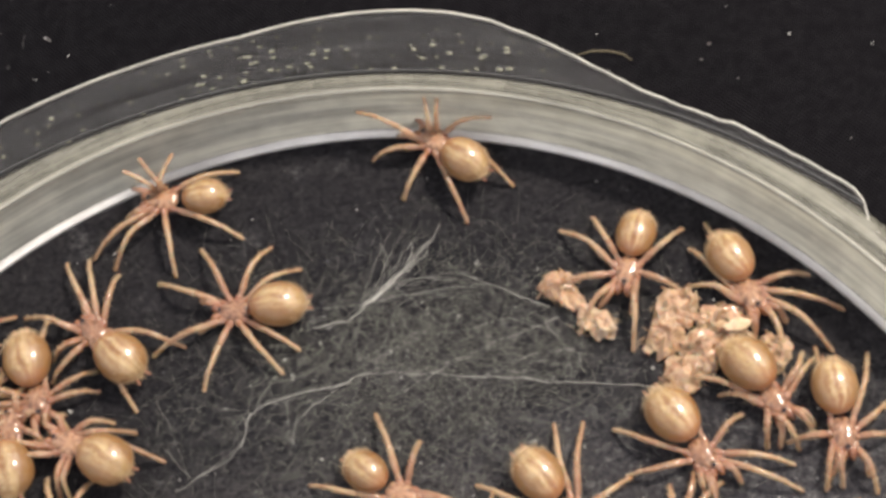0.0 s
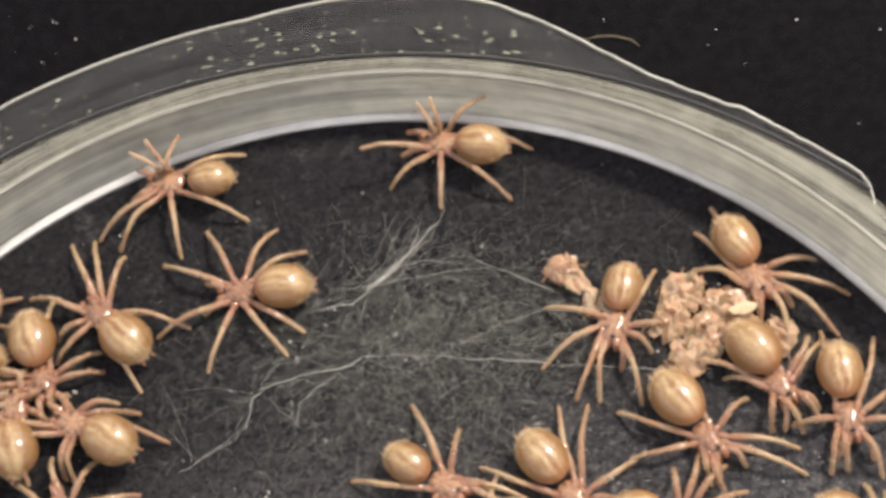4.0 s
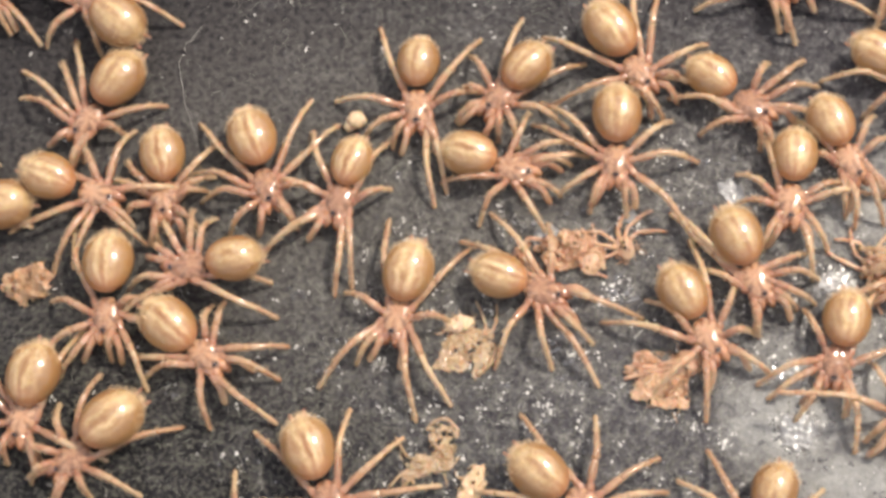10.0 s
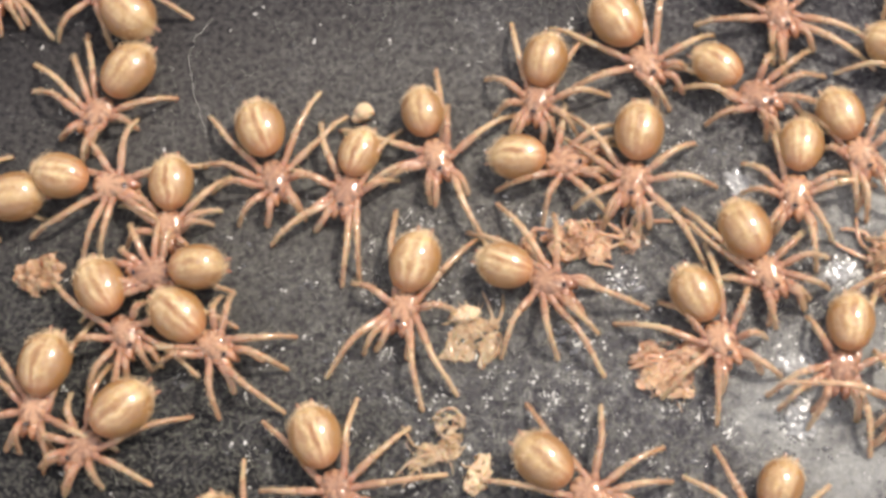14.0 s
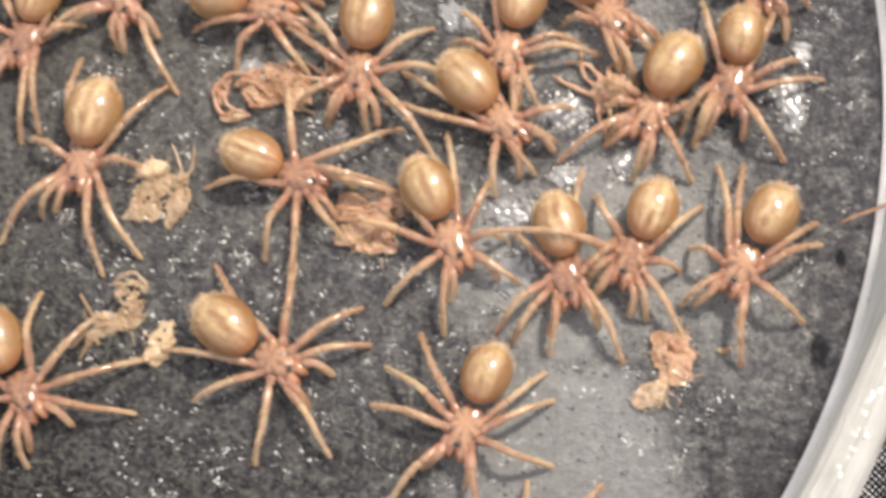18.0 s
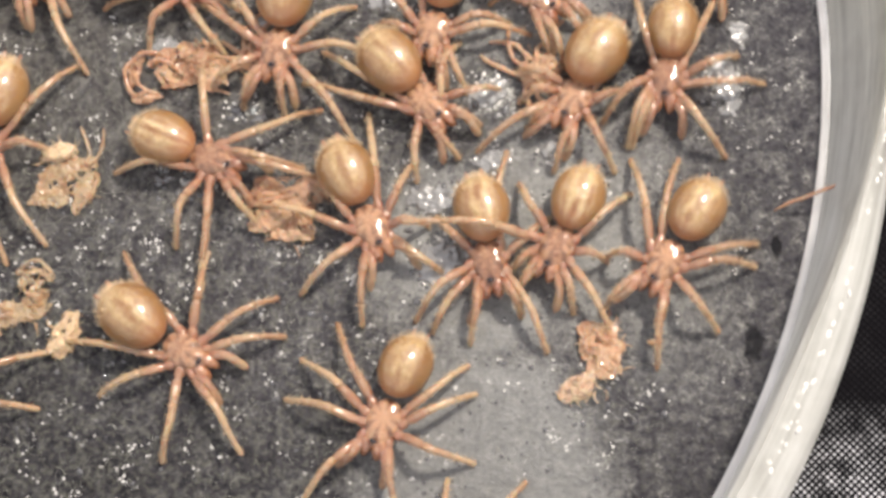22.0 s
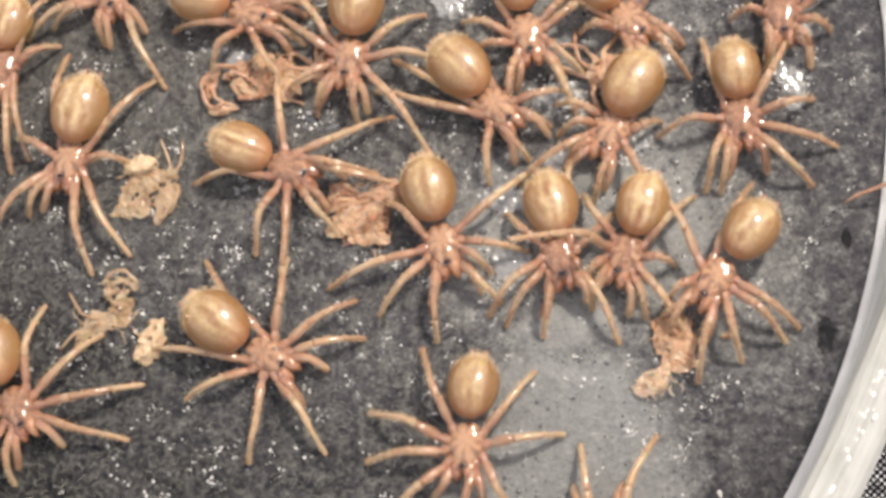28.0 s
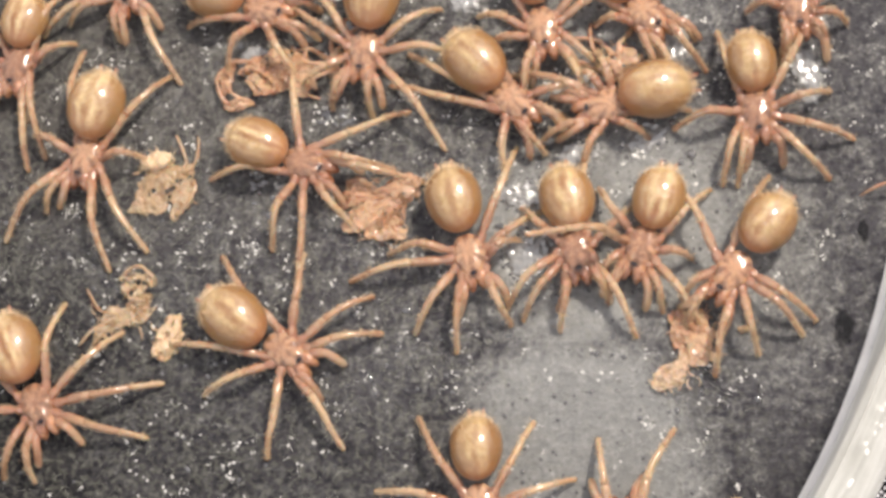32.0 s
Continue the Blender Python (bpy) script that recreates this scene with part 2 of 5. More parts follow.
def abdomen_material():
    m, nt, b = mat("abdomen_skin", (0.5, 0.32, 0.14), 0.38, 0.5, 0.8)
    b.inputs["Coat Roughness"].default_value = 0.15
    v = coords(nt)
    sep = nt.nodes.new("ShaderNodeSeparateXYZ")
    nt.links.new(v, sep.inputs[0])
    info = nt.nodes.new("ShaderNodeObjectInfo")
    v = shifted(nt, v, info)
    wob = math_(nt, "MULTIPLY", math_(nt, "SUBTRACT", noise_of(nt, v, 0.55, 3), 0.5), 0.95)
    round_ = math_(nt, "SQRT", math_(nt, "MAXIMUM", math_(nt, "SUBTRACT", 1.0, math_(nt, "POWER", math_(nt, "MULTIPLY", math_(nt, "ABSOLUTE", sep.outputs[0]), 0.5), 2.0)), 0.08))
    y = math_(nt, "ABSOLUTE", math_(nt, "DIVIDE", math_(nt, "ADD", sep.outputs[1], wob), round_))
    mid = ramp(nt, y, [(0.06, 1), (0.34, 0)])
    lat = ramp(nt, math_(nt, "ABSOLUTE", math_(nt, "SUBTRACT", y, 0.66)), [(0.04, 1), (0.34, 0)])
    along = math_(nt, "ADD", math_(nt, "MULTIPLY", sep.outputs[0], 0.27), 0.5)
    front = ramp(nt, along, [(0.05, 0.3), (0.40, 1)])
    blotch = ramp(nt, noise_of(nt, v, 1.0, 4), [(0.30, 0.35), (0.55, 1)])
    stripe = math_(nt, "MULTIPLY", math_(nt, "MAXIMUM", mid, math_(nt, "MULTIPLY", lat, 0.8)), math_(nt, "MULTIPLY", front, blotch))
    mott = ramp(nt, noise_of(nt, v, 1.2, 5, 0.6), [(0.36, 0), (0.62, 1)])
    fine = noise_of(nt, v, 4.5, 4, 0.65)
    base = mixed(nt, mott, (0.41, 0.278, 0.135), (0.625, 0.485, 0.285))
    base = mixed(nt, ramp(nt, fine, [(0.5, 0), (0.68, 0.55)]), base, (0.74, 0.595, 0.37))
    # shade of the rounded flanks put into the skin colour as brown
    base = mixed(nt, ramp(nt, y, [(0.7, 0), (1.25, 0.9)]), base, (0.28, 0.145, 0.055))
    strong = math_(nt, "ADD", math_(nt, "MULTIPLY", info.outputs["Random"], 0.42), 0.6)
    base = mixed(nt, math_(nt, "MULTIPLY", stripe, strong), base, (0.25, 0.105, 0.032))
    waist = ramp(nt, along, [(0.74, 0), (0.97, 0.85)])
    base = mixed(nt, waist, base, (0.40, 0.18, 0.085))
    tone = mixed(nt, info.outputs["Random"], (0.70, 0.64, 0.55), (0.86, 0.845, 0.80))
    nt.links.new(mixed(nt, 1.0, base, tone, "MULTIPLY"), b.inputs["Base Color"])
    b.inputs["Subsurface Weight"].default_value = 0.5
    b.inputs["Subsurface Radius"].default_value = (0.6, 0.35, 0.15)
    b.inputs["Subsurface Scale"].default_value = 0.00035
    bump(nt, b, math_(nt, "ADD", math_(nt, "MULTIPLY", fine, 0.5), noise_of(nt, v, 1.6, 3)), 0.00012, 0.7)
    return m


def limb_material(name, pale, red, rough, near=None, rays=None, coat=1.0):
    """Translucent skin; near: the colour towards the hip end of a leg; rays: dark marks from the middle of a carapace."""
    m, nt, b = mat(name, pale, rough, 0.6, coat)
    b.inputs["Coat Roughness"].default_value = 0.13
    b.inputs["Coat IOR"].default_value = 1.6
    v = coords(nt)
    info = nt.nodes.new("ShaderNodeObjectInfo")
    w = shifted(nt, v, info)
    f = ramp(nt, math_(nt, "ADD", noise_of(nt, w, 2.1, 5, 0.65), math_(nt, "MULTIPLY", math_(nt, "SUBTRACT", info.outputs["Random"], 0.5), 0.35)), [(0.38, 0), (0.60, 1)])
    base = mixed(nt, f, red, pale)
    base = mixed(nt, ramp(nt, noise_of(nt, w, 6.5, 3, 0.6), [(0.48, 0), (0.66, 0.5)]), base, tuple(c * 1.25 for c in pale))
    if near:
        sep = nt.nodes.new("ShaderNodeSeparateXYZ")
        nt.links.new(v, sep.inputs[0])
        base = mixed(nt, ramp(nt, math_(nt, "MULTIPLY", sep.outputs[0], 0.25), [(0.02, 0.9), (0.55, 0)]), base, near)
    if rays:
        sep = nt.nodes.new("ShaderNodeSeparateXYZ")
        nt.links.new(v, sep.inputs[0])
        dx = math_(nt, "ADD", sep.outputs[0], 0.25)
        turn = math_(nt, "MULTIPLY", math_(nt, "ARCTAN2", sep.outputs[1], dx), 8.0)
        wave = math_(nt, "ADD", math_(nt, "COSINE", turn), math_(nt, "MULTIPLY", math_(nt, "SUBTRACT", noise_of(nt, v, 2.2, 4), 0.5), 4.5))
        far = ramp(nt, math_(nt, "SQRT", math_(nt, "ADD", math_(nt, "POWER", math_(nt, "ABSOLUTE", dx), 2.0), math_(nt, "POWER", math_(nt, "ABSOLUTE", sep.outputs[1]), 2.0))), [(0.1, 0.1), (0.75, 1)])
        base = mixed(nt, math_(nt, "MULTIPLY", ramp(nt, wave, [(0.0, 0.05), (1.0, 0.75)]), far), base, rays)
    nt.links.new(base, b.inputs["Base Color"])
    b.inputs["Subsurface Weight"].default_value = 0.5
    b.inputs["Subsurface Radius"].default_value = (0.6, 0.3, 0.15)
    b.inputs["Subsurface Scale"].default_value = 0.0002
    bump(nt, b, noise_of(nt, w, 3.4, 5, 0.7), 0.00024, 0.9)
    bump(nt, b, noise_of(nt, w, 2.6, 2, 0.5), 0.00010, 0.4, "Coat Normal")
    return m


def see_through(m, share):
    """Let that share of the light pass straight through a thin skin."""
    nt = m.node_tree
    t = nt.nodes.new("ShaderNodeBsdfTransparent")
    mx = nt.nodes.new("ShaderNodeMixShader")
    mx.inputs[0].default_value = share
    nt.links.new(nt.nodes["Principled BSDF"].outputs[0], mx.inputs[1])
    nt.links.new(t.outputs[0], mx.inputs[2])
    nt.links.new(mx.outputs[0], nt.nodes["Material Output"].inputs[0])


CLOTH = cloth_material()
FLOOR = floor_material()
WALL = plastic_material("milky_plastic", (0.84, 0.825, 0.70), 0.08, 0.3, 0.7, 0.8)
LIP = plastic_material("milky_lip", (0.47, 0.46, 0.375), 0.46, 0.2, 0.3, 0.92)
WALL_BACK = plastic_material("wall_back", (0.6, 0.6, 0.6), 1.02, 0.3, 0.6)
FLANGE = plastic_material("clear_plastic", (0.13, 0.128, 0.128), 0.79, 0.2)
RIDGE = plastic_material("milky_ridge", (0.66, 0.65, 0.58), 0.3, 0.3, 0.3)
# near-white colour stands in for light piped down to the wall foot
FOOT = plastic_material("seam_glow_white", (0.98, 0.97, 0.93), 0.0, 0.25, 0.15)
GROOVE_SHADE = mat("groove_shade", (0.10, 0.10, 0.10), 0.5, 0.3)[0]
# pale colour stands in for light guided out at the cut edge
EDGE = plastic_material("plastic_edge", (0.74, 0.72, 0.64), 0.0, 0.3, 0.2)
# fully transparent, so that lamp light gets through to the white seam
CLEAR = plastic_material("clear_wall_foot", (0.5, 0.5, 0.5), 1.1, 0.2, 0.5)
ABDOMEN = abdomen_material()
LEG = limb_material("leg_skin", (0.61, 0.43, 0.255), (0.42, 0.23, 0.125), 0.3, (0.43, 0.20, 0.125))
BODY = limb_material("body_skin", (0.40, 0.19, 0.095), (0.22, 0.08, 0.038), 0.25)
CARAPACE = limb_material("carapace_skin", (0.43, 0.238, 0.13), (0.24, 0.108, 0.054), 0.3, rays=(0.12, 0.045, 0.02), coat=0.8)
SHED = limb_material("shed_skin", (0.69, 0.44, 0.282), (0.48, 0.255, 0.15), 0.35, coat=0.7)
HEAP = limb_material("heaped_shed_skin", (0.71, 0.47, 0.305), (0.51, 0.295, 0.17), 0.3, coat=0.8)
PALE_SHED = limb_material("pale_shed_skin", (0.70, 0.515, 0.37), (0.60, 0.41, 0.28), 0.45, coat=0.15)
BEAD = limb_material("pale_bead", (0.64, 0.485, 0.32), (0.50, 0.35, 0.21), 0.45, coat=0.2)
WISP = limb_material("wispy_shed_skin", (0.63, 0.46, 0.30), (0.47, 0.30, 0.165), 0.35, coat=0.5)
for thin, share in ((LEG, 0.33), (SHED, 0.38), (HEAP, 0.36), (PALE_SHED, 0.25), (WISP, 0.5)):
    see_through(thin, share)
EYE = mat("eye", (0.012, 0.008, 0.012), 0.15, 0.6)[0]
SILK = mat("silk", (0.66, 0.65, 0.60), 0.5, 0.4)[0]
HAZE = mat("silk_haze", (0.34, 0.345, 0.29), 0.5, 0.3)[0]
HAIR = mat("hair", (0.60, 0.44, 0.27), 0.6, 0.2)[0]
WATER, wnt, wb = mat("water_drop", (0.07, 0.07, 0.072), 0.1, 1.0, 1.0)
PUDDLE = mat("puddle", (0.19, 0.19, 0.185), 0.12, 1.0, 1.0)[0]
# diffuse white that stands in for wet glints; also colours the specks on cloth
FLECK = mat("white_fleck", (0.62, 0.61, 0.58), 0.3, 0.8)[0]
DEW = mat("dew", (0.23, 0.23, 0.17), 0.2, 0.6)[0]
FIBRE = mat("fibre", (0.17, 0.145, 0.095), 0.7, 0.2)[0]

# ---- mesh helpers ----


def mesh_of(name, verts, faces, material, smooth=True):
    me = bpy.data.meshes.new(name)
    me.from_pydata([tuple(c * MM for c in v) for v in verts], [], faces)
    me.materials.append(material)
    if smooth:
        me.polygons.foreach_set("use_smooth", [True] * len(me.polygons))
    me.update()
    return me


def part(name, me, parent, m=None, label=""):
    ob = new(name, me)
    ob.parent = parent
    if m is not None:
        ob.matrix_basis = m
    return tagged(ob, label)


def tube(points, radii, sides=8):
    """Vertices and faces of a closed tube through the points."""
    pts = [Vector(p) for p in points]
    verts, faces = [], []
    for i, p in enumerate(pts):
        d = (pts[min(i + 1, len(pts) - 1)] - pts[max(i - 1, 0)]).normalized()
        s = d.cross(Vector((0, 0, 1)))
        s = s.normalized() if s.length > 1e-4 else Vector((0, 1, 0))
        u = s.cross(d)
        for k in range(sides):
            a = 2 * math.pi * k / sides
            verts.append(tuple(p + radii[i] * (math.cos(a) * s + math.sin(a) * u)))
    for i in range(len(pts) - 1):
        for k in range(sides):
            j = (k + 1) % sides
            faces.append((i * sides + k, i * sides + j, (i + 1) * sides + j, (i + 1) * sides + k))
    faces.append(tuple(range(sides - 1, -1, -1)))
    faces.append(tuple(range((len(pts) - 1) * sides, len(pts) * sides)))
    return verts, faces


def ball(rx, ry, rz, shape=None, rings=14, sides=22):
    """An ellipsoid along x; shape(x, y, z) moves unit points."""
    verts, faces = [], []
    for i in range(rings + 1):
        th = math.pi * i / rings
        for k in range(sides):
            a = 2 * math.pi * k / sides
            x, y, z = math.cos(th), math.sin(th) * math.cos(a), math.sin(th) * math.sin(a)
            if shape:
                x, y, z = shape(x, y, z)
            verts.append((x * rx, y * ry, z * rz))
    for i in range(rings):
        for k in range(sides):
            j = (k + 1) % sides
            faces.append((i * sides + k, (i + 1) * sides + k, (i + 1) * sides + j, i * sides + j))
    return verts, faces


def joined(pieces):
    verts, faces = [], []
    for v, f in pieces:
        n = len(verts)
        verts += v
        faces += [tuple(i + n for i in q) for q in f]
    return verts, faces


# ---- the setting ----


def sheet(half, z, cells):
    verts, faces = [], []
    for i in range(cells + 1):
        for j in range(cells + 1):
            verts.append((-half + 2 * half * i / cells, -half + 2 * half * j / cells, z))
    for i in range(cells):
        for j in range(cells):
            a = i * (cells + 1) + j
            faces.append((a, a + cells + 1, a + cells + 2, a + 1))
    return verts, faces


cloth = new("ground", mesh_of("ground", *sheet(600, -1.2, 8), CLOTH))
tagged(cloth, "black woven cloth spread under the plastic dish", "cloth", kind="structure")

RIM = 45.0


def smooth_step(lo, hi, v):
    u = min(1.0, max(0.0, (v - lo) / (hi - lo)))
    return u * u * (3 - 2 * u)


def crest_radius(deg):
    return 45.12 + 1.95 * (1 - smooth_step(2, -25, deg))


def band_spread(deg):
    """How much wider the milky band under the tab grows towards its ends."""
    return 1.2 * ((max(deg, 42) - 82) / 40) ** 2 * smooth_step(12, 40, deg) if deg < 125 else 0.0


def lathe(profile, steps=220):
    """A ring turned from (radius, height) pairs."""
    verts, faces = [], []
    n = len(profile)
    for k in range(steps):
        a = 2 * math.pi * k / steps
        for r, z in profile:
            verts.append((r * math.cos(a), r * math.sin(a), z))
    for k in range(steps):
        j = (k + 1) % steps
        for i in range(n):
            q = (i + 1) % n
            faces.append((k * n + i, j * n + i, j * n + q, k * n + q))
    return verts, faces


def arc(profile, first, last, spread=0.0, steps=180):
    """A piece of a ring; spread moves its ends outward."""
    verts, faces = [], []
    n = len(profile)
    for k in range(steps + 1):
        a = first + (last - first) * k / steps
        out = spread * abs((a - 82) / 40) ** 2 if spread else 0
        for r, z in profile:
            verts.append(((r + out) * math.cos(radians(a)), (r + out) * math.sin(radians(a)), z))
    for k in range(steps):
        for i in range(n):
            q = (i + 1) % n
            faces.append((k * n + i, (k + 1) * n + i, (k + 1) * n + q, k * n + q))
    faces += [tuple(range(n - 1, -1, -1)), tuple(range(steps * n, steps * n + n))]
    return verts, faces


def flange_radius(deg):
    """How far the flange reaches: a wide tab over the far side, a narrow lip elsewhere."""
    marks = ((40.9, 47.5), (41.5, 47.9), (42.3, 48.4), (43.6, 48.75), (47, 48.6), (51, 48.45), (54.6, 48.55), (55.4, 48.3), (58.9, 48.2), (62.4, 48.35), (66.7, 49.1), (71.8, 50.4),
             (76.3, 51.55), (79.5, 51.98), (83, 52.15), (87.5, 52.1), (92.1, 51.85), (96.8, 51.45), (101.5, 51.5), (106.3, 51.55), (111.5, 51.7), (116.7, 51.9), (140, 51.95))
    for (a, ra), (b, rb) in zip(marks, marks[1:]):
        if a <= deg <= b:
            return ra + (rb - ra) * (deg - a) / (b - a)
    return 51.9 - 4.8 * smooth_step(140, 160, deg) if deg > 140 else 47.4


def build_dish():
    dish = tagged(new("dish"), "round milky plastic dish with a tabbed rim on black cloth", "dish")
    n = 200
    v = [(0, 0, 0)] + [(RIM * math.cos(2 * math.pi * k / n), RIM * math.sin(2 * math.pi * k / n), 0) for k in range(n)]
    v += [(0, 0, -1.1)] + [(x, y, -1.1) for x, y, z in v[1:]]
    f = [(0, 1 + k, 1 + (k + 1) % n) for k in range(n)]
    f += [(n + 1, n + 2 + (k + 1) % n, n + 2 + k) for k in range(n)]
    f += [(1 + k, n + 2 + k, n + 2 + (k + 1) % n, 1 + (k + 1) % n) for k in range(n)]
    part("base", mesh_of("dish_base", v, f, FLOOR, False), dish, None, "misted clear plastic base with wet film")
    wall = [(45.02, -1.1), (45.02, 0.3), (45.05, 0.72), (45.1, 1.5), (45.22, 2.4), (45.2, 3.0), (45.32, 3.2), (45.4, 4.6), (45.52, 5.45),
            (45.75, 5.75), (46.2, 5.85), (46.65, 5.7), (46.85, 5.3), (46.8, 4.2), (46.5, -1.1)]
    verts, faces = lathe(wall, 300)
    for i, (x, y, z) in enumerate(verts):
        # on one side the rim is shaped to fit the camera's view: its crest wanders from the outer edge to the inner one
        deg = math.degrees(math.atan2(y, x))
        view_fit = 1 - smooth_step(4, 34, deg) if deg > -90 else 1 - smooth_step(-90, -150, deg)
        crest = crest_radius(deg)
        k = i % len(wall)
        if k < 9:
            side_r, side_z = 45.02 + (crest - 45.02) * (0, 0, 0.01, 0.24, 0.48, 0.60, 0.68, 0.86, 1)[k], (-1.1, 0.3, 0.72, 1.7, 2.7, 3.4, 4.0, 5.0, 5.6)[k]
        else:
            side_r, side_z = crest + (47.42 - crest) * (0.14, 0.45, 0.8, 1, 0.98, 0.9)[k - 9], (5.72, 5.62, 5.3, 4.95, 4.0, -1.1)[k - 9]
        r0 = math.hypot(x, y)
        r1 = r0 + (side_r - r0) * view_fit
        if 10 <= k <= 12:
            r1 += band_spread(deg) * (k - 9) / 3
        verts[i] = (x * r1 / r0, y * r1 / r0, z + (side_z - z) * view_fit)
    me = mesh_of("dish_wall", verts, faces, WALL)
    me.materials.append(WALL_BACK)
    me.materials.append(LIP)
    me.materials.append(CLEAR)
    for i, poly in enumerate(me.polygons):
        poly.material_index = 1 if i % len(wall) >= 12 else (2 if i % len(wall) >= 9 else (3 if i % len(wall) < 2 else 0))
    crease = me.attributes.new("sharp_edge", "BOOLEAN", "EDGE")
    crease.data.foreach_set("value", [e.vertices[0] % len(wall) == 8 and e.vertices[1] % len(wall) == 8 for e in me.edges])
    part("wall", me, dish, None, "milky ridged plastic wall")
    foot = [(44.64, 0.005), (44.65, 0.26), (44.72, 0.37), (44.88, 0.46), (45.02, 0.71), (45.02, 0.005)]
    seam = mesh_of("dish_foot", *lathe(foot), FOOT)
    seam.materials.append(CLEAR)
    for i, poly in enumerate(seam.polygons):
        poly.material_index = 1 if i % len(foot) >= 4 else 0
    part("wall_foot", seam, dish, None, "white seam painted for light glowing at the wall foot")
    ridge = [(45.42, 5.42), (45.50, 5.60), (45.64, 5.66), (45.70, 5.55), (45.6, 5.4)]
    part("ridge", mesh_of("dish_ridge", *arc(ridge, 22, 250), RIDGE), dish, None, "bright thin ridge round the rim")
    # thin raised strip whose dark colour stands for the shade in a groove
    groove = [(47.03, 5.34), (47.03, 5.64), (47.07, 5.67), (47.11, 5.64), (47.11, 5.34)]
    part("groove", mesh_of("dish_groove_strip", *arc(groove, 42, 150, 1.2), GROOVE_SHADE), dish, None, "raised dark strip painted as groove shade at the flange root")
    first, steps, verts, faces, ev = 40.6, 480, [], [], []
    for k in range(steps + 1):
        deg = first + 0.25 * k
        a = radians(deg)
        r = flange_radius(deg)
        if deg < 75:
            r += 0.05 * noise.noise(Vector((k * 0.5, 0.3, 1))) + 0.07 * noise.noise(Vector((k * 0.13, 3.3, 1)))
        c, s = math.cos(a), math.sin(a)
        for rr, z in ((46.88, 5.35), (r, 5.6), (r, 5.25), (46.88, 4.95)):
            verts.append((rr * c, rr * s, z))
        for rr, z in ((r + 0.01, 5.28), (r - 0.05, 5.63), (r + 0.08, 5.66), (r + 0.12, 5.45)):
            ev.append((rr * c, rr * s, z))
    for k in range(steps):
        for i in range(4):
            q = (i + 1) % 4
            faces.append((k * 4 + i, (k + 1) * 4 + i, (k + 1) * 4 + q, k * 4 + q))
    faces += [(3, 2, 1, 0), tuple(range(steps * 4, steps * 4 + 4))]
    part("flange", mesh_of("dish_flange", verts, faces, FLANGE, False), dish, None, "clear plastic flange with a wide tab")
    part("flange_edge", mesh_of("dish_flange_edge", ev, list(faces), EDGE), dish, None, "cut flange edge painted pale for light glowing through it")
    return dish


dish = build_dish()

# ---- spiders ----


def abdomen_shape(x, y, z):
    k = 1 - 0.10 * x + 0.06 * x * x
    if z < 0:
        z *= 0.8
    return x + 0.03 * (1 - x * x), y * k, z * k


ABD = mesh_of("abdomen", *ball(1.82, 1.5, 1.35, abdomen_shape, 16, 24), ABDOMEN)


def carapace_shape(x, y, z):
    k = 0.84 - 0.16 * x if x > 0 else 0.84 + 0.14 * x * x
    z = z * (0.8 if z > 0 else 0.5) + (0.14 * max(0, x) * (1 - y * y))
    dent = 0.12 * math.exp(-((x + 0.25) ** 2 + y * y) * 14)
    groove = 0.11 * math.cos(math.atan2(y, x + 0.25) * 8) * min(1, math.hypot(x + 0.25, y)) * (1 if z > 0 else 0)
    return x, y * k, z - dent - groove


CAR = mesh_of("carapace", *ball(1.22, 0.98, 0.5, carapace_shape, 16, 32), CARAPACE)
CHEL = mesh_of("chelicera", *ball(0.60, 0.35, 0.40, lambda x, y, z: (x, y * (1 - 0.25 * x), z - 0.25 * x * x * (x > 0)), 8, 12), BODY)
STERN = mesh_of("sternum", *ball(1.0, 0.75, 0.3, None, 8, 14), BODY)
EYES = mesh_of("eye_mound", *ball(0.11, 0.19, 0.09, None, 8, 12), EYE)
SPIN = mesh_of("spinneret", *tube([(0, 0, 0), (-0.24, 0, 0.02), (-0.3, 0, 0.03), (-0.5, 0, 0.08), (-0.58, 0, 0.1)], [0.12, 0.10, 0.085, 0.085, 0.04], 8), LEG)


def hair_tuft():
    rnd = random.Random(7)
    pieces = []
    for _ in range(420):
        a = rnd.uniform(0.15, math.pi - 0.15)
        th = rnd.uniform(0.0, 1.25) ** 0.8
        n = Vector((-math.cos(th), math.sin(th) * math.cos(a), math.sin(th) * math.sin(a)))
        p = Vector((n.x * 1.86, n.y * 1.46, n.z * 1.30))
        d = (n + Vector((-0.7, 0, 0.2)) + Vector([rnd.uniform(-0.3, 0.3) for _ in range(3)])).normalized()
        q = p + d * rnd.uniform(0.16, 0.4)
        pieces.append(tube([p, q], [0.005, 0.002], 3))
    return mesh_of("hair_tuft", *joined(pieces), HAIR, False)


TUFT = hair_tuft()
LEGS, BRISTLES = {}, {}


